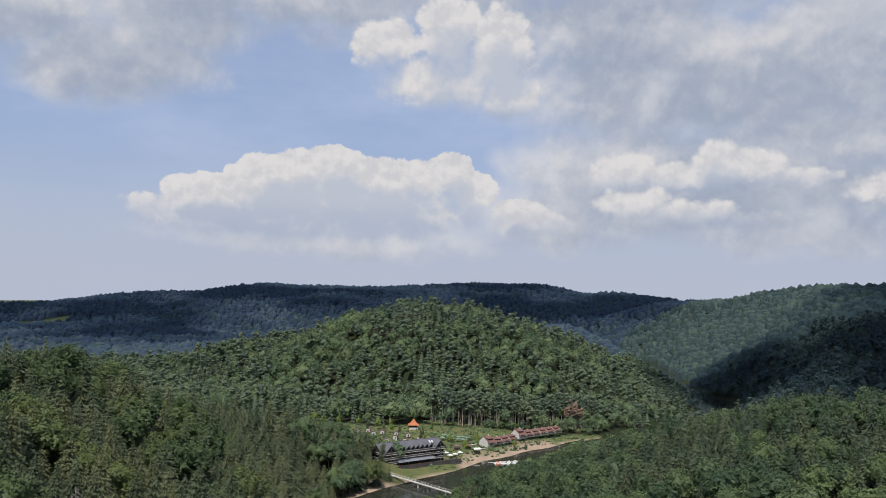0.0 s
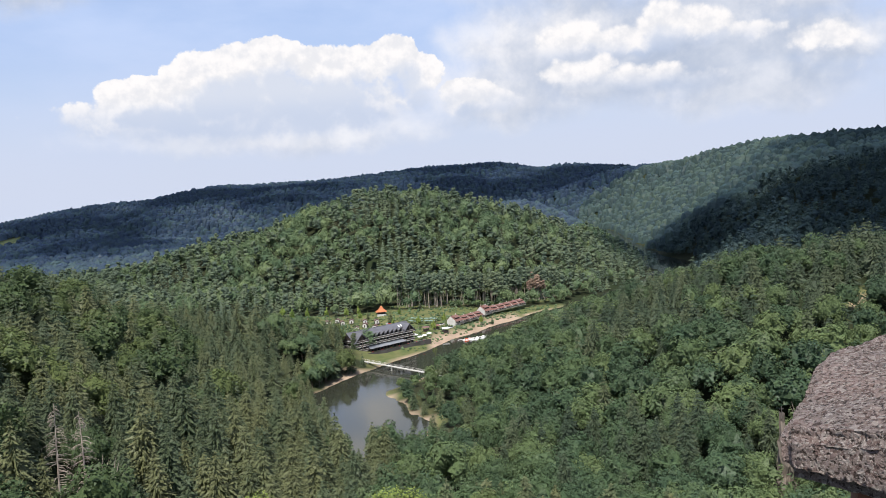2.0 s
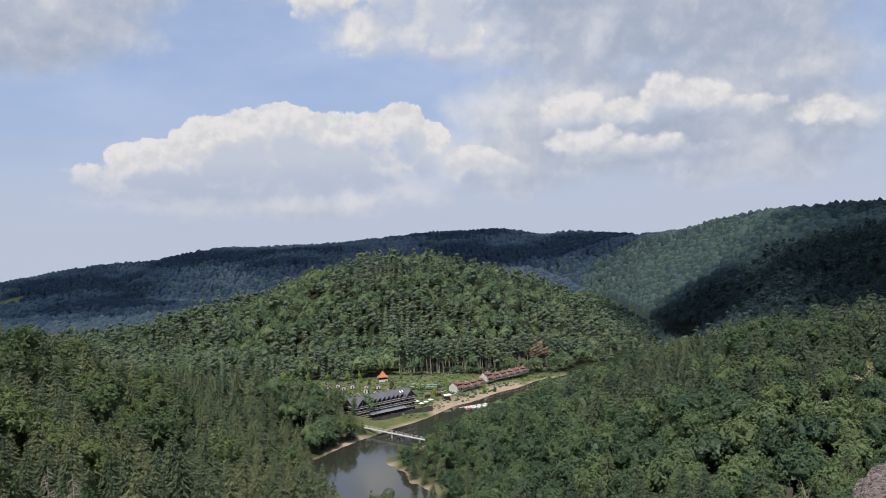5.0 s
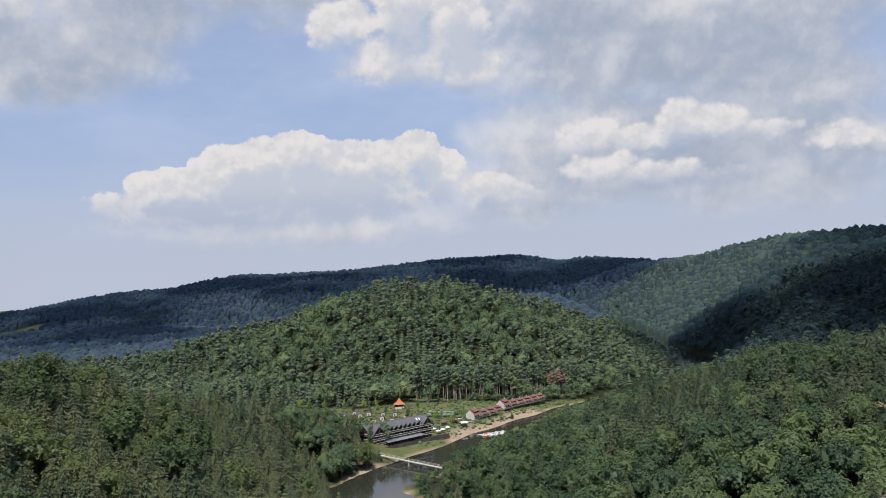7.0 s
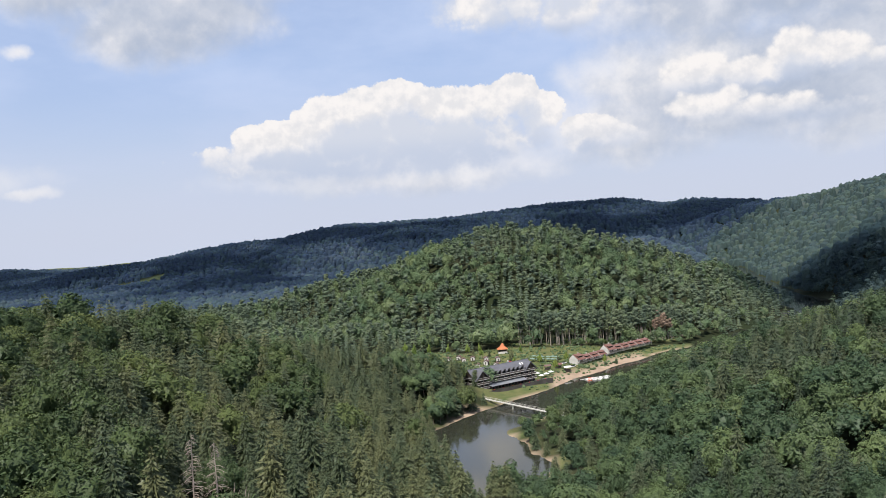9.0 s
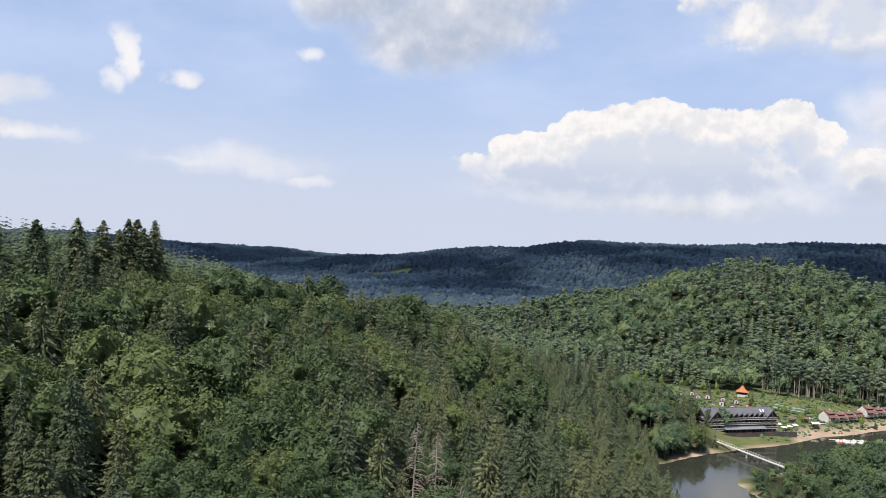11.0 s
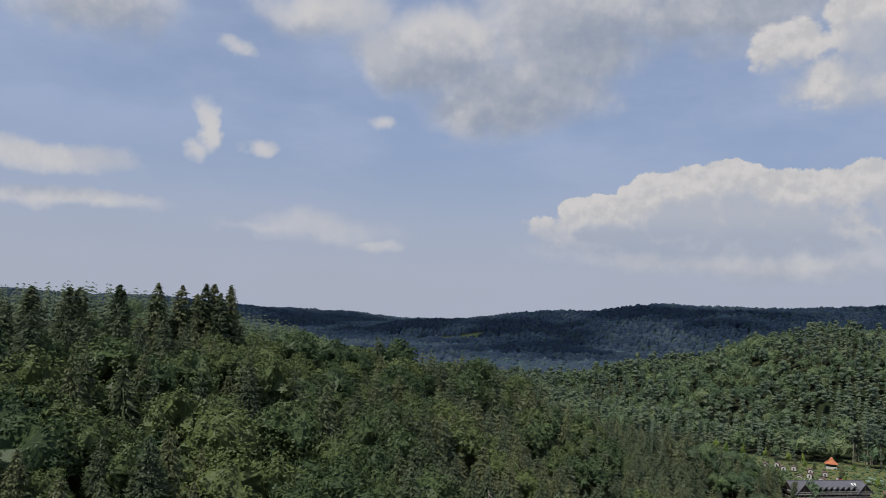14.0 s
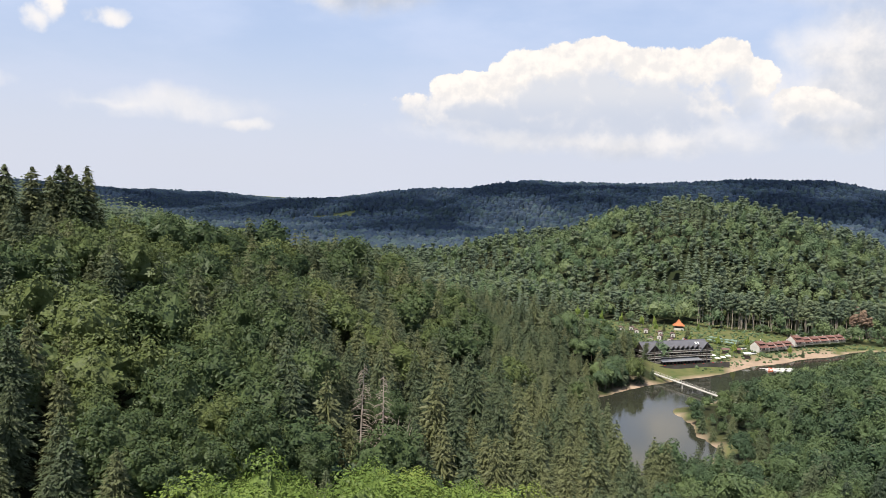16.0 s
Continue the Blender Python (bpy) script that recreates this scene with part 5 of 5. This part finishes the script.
# ---- the stone beside the camera ----
def rock_material():
    m, k = material("conglomerate")
    co = k.n("ShaderNodeTexCoord").outputs["Object"]
    big, pits, grains, fine = k.noise(co, 6.0, 4.0), k.noise(co, 120.0, 2.0, 0.6), k.noise(co, 210.0, 1.0, 0.5), k.noise(co, 170.0, 5.0, 0.8)
    vor = k.n("ShaderNodeTexVoronoi", {"Vector": co, "Scale": 95.0})
    tone = k.n("ShaderNodeSeparateColor", (vor.outputs["Color"],)).outputs[0]
    c = k.mix(k.smooth(big, 0.35, 0.65), (0.27, 0.205, 0.185), (0.22, 0.182, 0.17))
    c = k.mix(k.m("MULTIPLY", k.smooth(tone, 0.7, 0.9), 0.7), c, (0.12, 0.075, 0.065))
    c = k.mix(k.m("MULTIPLY", k.smooth(tone, 0.25, 0.1), 0.6), c, (0.38, 0.34, 0.31))
    c = k.mix(k.m("MULTIPLY", k.smooth(pits, 0.55, 0.63), 0.85), c, (0.05, 0.036, 0.032))
    c = k.mix(k.m("MULTIPLY", k.smooth(grains, 0.58, 0.66), 0.7), c, (0.42, 0.375, 0.345))
    c = k.mix(k.m("MULTIPLY", k.smooth(fine, 0.5, 0.7), 0.5), c, (0.10, 0.075, 0.068))
    h = k.m("ADD", k.m("MULTIPLY", k.smooth(pits, 0.5, 0.65), -1.0), k.m("ADD", k.m("MULTIPLY", fine, 0.8), k.m("MULTIPLY", grains, 0.4)))
    finish(k, principled(k, c, 0.95, 0, h, 1.0, 0.012, 0.15))
    return m


M_ROCK = rock_material()
M_PEBBLE = plain("pebble", (0.12, 0.085, 0.078), (0.08, 0.06, 0.055), 0.8, 30.0, 0.3)
M_BRICKWALL = plain("red_brown_masonry", (0.20, 0.085, 0.055), (0.13, 0.06, 0.045), 0.85, 8.0, 0.5)


def coping_stone():
    """A broad weathered block that juts out beside the camera; eight corners, rounded and roughened."""
    E = Vector((0, 0, EYE))
    low = [(0.630, 1.365, -0.555), (0.800, 1.130, -0.560), (1.75, 1.30, -0.52), (1.60, 2.05, -0.60), (0.92, 1.86, -0.62)]
    top = [(0.634, 1.385, -0.478), (0.790, 1.135, -0.425), (1.75, 1.28, -0.33), (1.62, 2.00, -0.33), (0.945, 1.84, -0.455)]
    bm = bmesh.new()
    a = [bm.verts.new(E + Vector(p)) for p in low]
    b = [bm.verts.new(E + Vector(p)) for p in top]
    bm.faces.new(a[::-1])
    bm.faces.new(b)
    for i in range(5):
        j = (i + 1) % 5
        bm.faces.new((a[i], a[j], b[j], b[i]))
    bmesh.ops.recalc_face_normals(bm, faces=bm.faces[:])
    bmesh.ops.bevel(bm, geom=bm.edges[:], offset=0.02, segments=3, affect="EDGES")
    bmesh.ops.triangulate(bm, faces=bm.faces[:])
    for _ in range(8):
        long = [e for e in bm.edges if e.calc_length() > (0.0125 if min(v.co.x for v in e.verts) < 1.22 and max(v.co.z for v in e.verts) > EYE - 0.58 else 0.06)]
        if not long:
            break
        bmesh.ops.subdivide_edges(bm, edges=long, cuts=1)
        bmesh.ops.triangulate(bm, faces=[f for f in bm.faces if len(f.verts) > 3])
    bm.normal_update()
    for v in bm.verts:
        p = v.co
        n1 = noise.noise(p * 4) * 0.012 + noise.noise(p * 14) * 0.006 - max(0, noise.noise(p * 60) - 0.15) * 0.008 + noise.noise(p * 90) * 0.003
        v.co = p + v.normal * n1
    for f in bm.faces:
        f.smooth = True
    t = thing("coping_stone", Matrix.Identity(4), "rough reddish grey conglomerate block on the outlook wall", "stone")
    part("block", bm, M_ROCK, t)
    r = random.Random(3)
    for u, w, s in ((0.33, 0.55, 0.011), (0.70, 0.60, 0.015), (0.12, 0.35, 0.011), (0.93, 0.58, 0.011), (0.5, 0.3, 0.006), (0.22, 0.62, 0.006), (0.82, 0.33, 0.007), (0.6, 0.22, 0.007), (0.45, 0.6, 0.005), (0.87, 0.45, 0.006)):
        p = E + Vector(low[0]).lerp(Vector(low[1]), u).lerp(Vector(top[0]).lerp(Vector(top[1]), u), w)
        k = bmesh.new()
        bmesh.ops.create_icosphere(k, subdivisions=2, radius=s, matrix=Matrix.Translation(p + Vector((0.81, 0.586, 0)) * (s * 0.3 + 0.003)) @ Vector((-0.81, -0.586, 0)).to_track_quat('Z', 'Y').to_matrix().to_4x4() @ Matrix.Rotation(r.uniform(0, 3), 4, 'Z') @ Matrix.Diagonal((1.15, 0.8, 0.45, 1)))
        for v in k.verts:
            v.co += Vector((noise.noise(v.co * 60), noise.noise(v.co * 60 + Vector((5, 0, 0))), 0)) * 0.004
        for f in k.faces:
            f.smooth = True
        part("pebble", k, M_PEBBLE, t, "dark pebble set in the stone")
    return t


coping_stone()


def outlook_wall():
    t = thing("outlook_wall", Matrix.Identity(4), "red-brown masonry wall under the coping stone", "wall")
    k = bmesh.new()
    pts = [(0.735, 1.30), (0.86, 1.16), (1.72, 1.31), (1.58, 2.0), (0.98, 1.80)]
    lo = [k.verts.new((x, y, EYE - 2.6)) for x, y in pts]
    hi = [k.verts.new((x, y, EYE - 0.545)) for x, y in pts]
    k.faces.new(lo[::-1])
    k.faces.new(hi)
    for i in range(5):
        j = (i + 1) % 5
        k.faces.new((lo[i], lo[j], hi[j], hi[i]))
    bmesh.ops.recalc_face_normals(k, faces=k.faces[:])
    bmesh.ops.bevel(k, geom=[e for e in k.edges if abs(e.verts[0].co.z - e.verts[1].co.z) > 1], offset=0.05, segments=3, affect="EDGES")
    part("masonry", k, M_BRICKWALL, t)


outlook_wall()


# ---- rock needle with a cross ----
def crag(x, y, z0, parts):
    t = thing("rock_needle", pose(x, y, 0), "pale grey-brown rock needle rising among the trees", "rock")
    for i, (dx, dy, r, z1, sx) in enumerate(parts):
        k = bmesh.new()
        bmesh.ops.create_cone(k, cap_ends=True, segments=9, radius1=r, radius2=r * 0.26, depth=z1 - z0)
        bmesh.ops.subdivide_edges(k, edges=k.edges[:], cuts=7, use_grid_fill=True)
        for v in k.verts:
            v.co += Vector((noise.noise(v.co * 1.7), noise.noise(v.co * 1.7 + Vector((0, 4, i))), noise.noise(v.co * 2))) * r * 0.22
            v.co += Vector((noise.noise(v.co * 0.5 + Vector((i, 0, 0))), noise.noise(v.co * 0.5 + Vector((0, 9, i))), noise.noise(v.co * 0.7))) * r * 0.55
            v.co = Vector((v.co.x * sx + dx, v.co.y + dy, v.co.z + (z0 + z1) / 2))
        part("rock", k, M_CRAG, t)
    return t


M_CRAG = plain("crag_stone", (0.22, 0.18, 0.15), (0.14, 0.12, 0.10), 0.95, 1.2, 0.9)
cx, cy = at_polar(23.6, 236)
crag(cx, cy, gz(cx, cy) - 2, [(0, 0, 2.6, 32.0, 0.6), (2.4, -2, 2.8, 25, 0.9), (3.4, -4, 2.6, 20, 1), (-3.5, -6, 3, 16, 1), (1.5, -9, 3.2, 14, 1)])
cross = thing("summit_cross", pose(cx, cy, 31.6), "small dark metal cross on the rock needle", "cross")
part("upright", boxed(-0.07, 0.07, -0.07, 0.07, -1.0, 2.4), M_STONE, cross)
part("crossbar", boxed(-0.6, 0.6, -0.06, 0.06, 1.5, 1.64), M_STONE, cross)
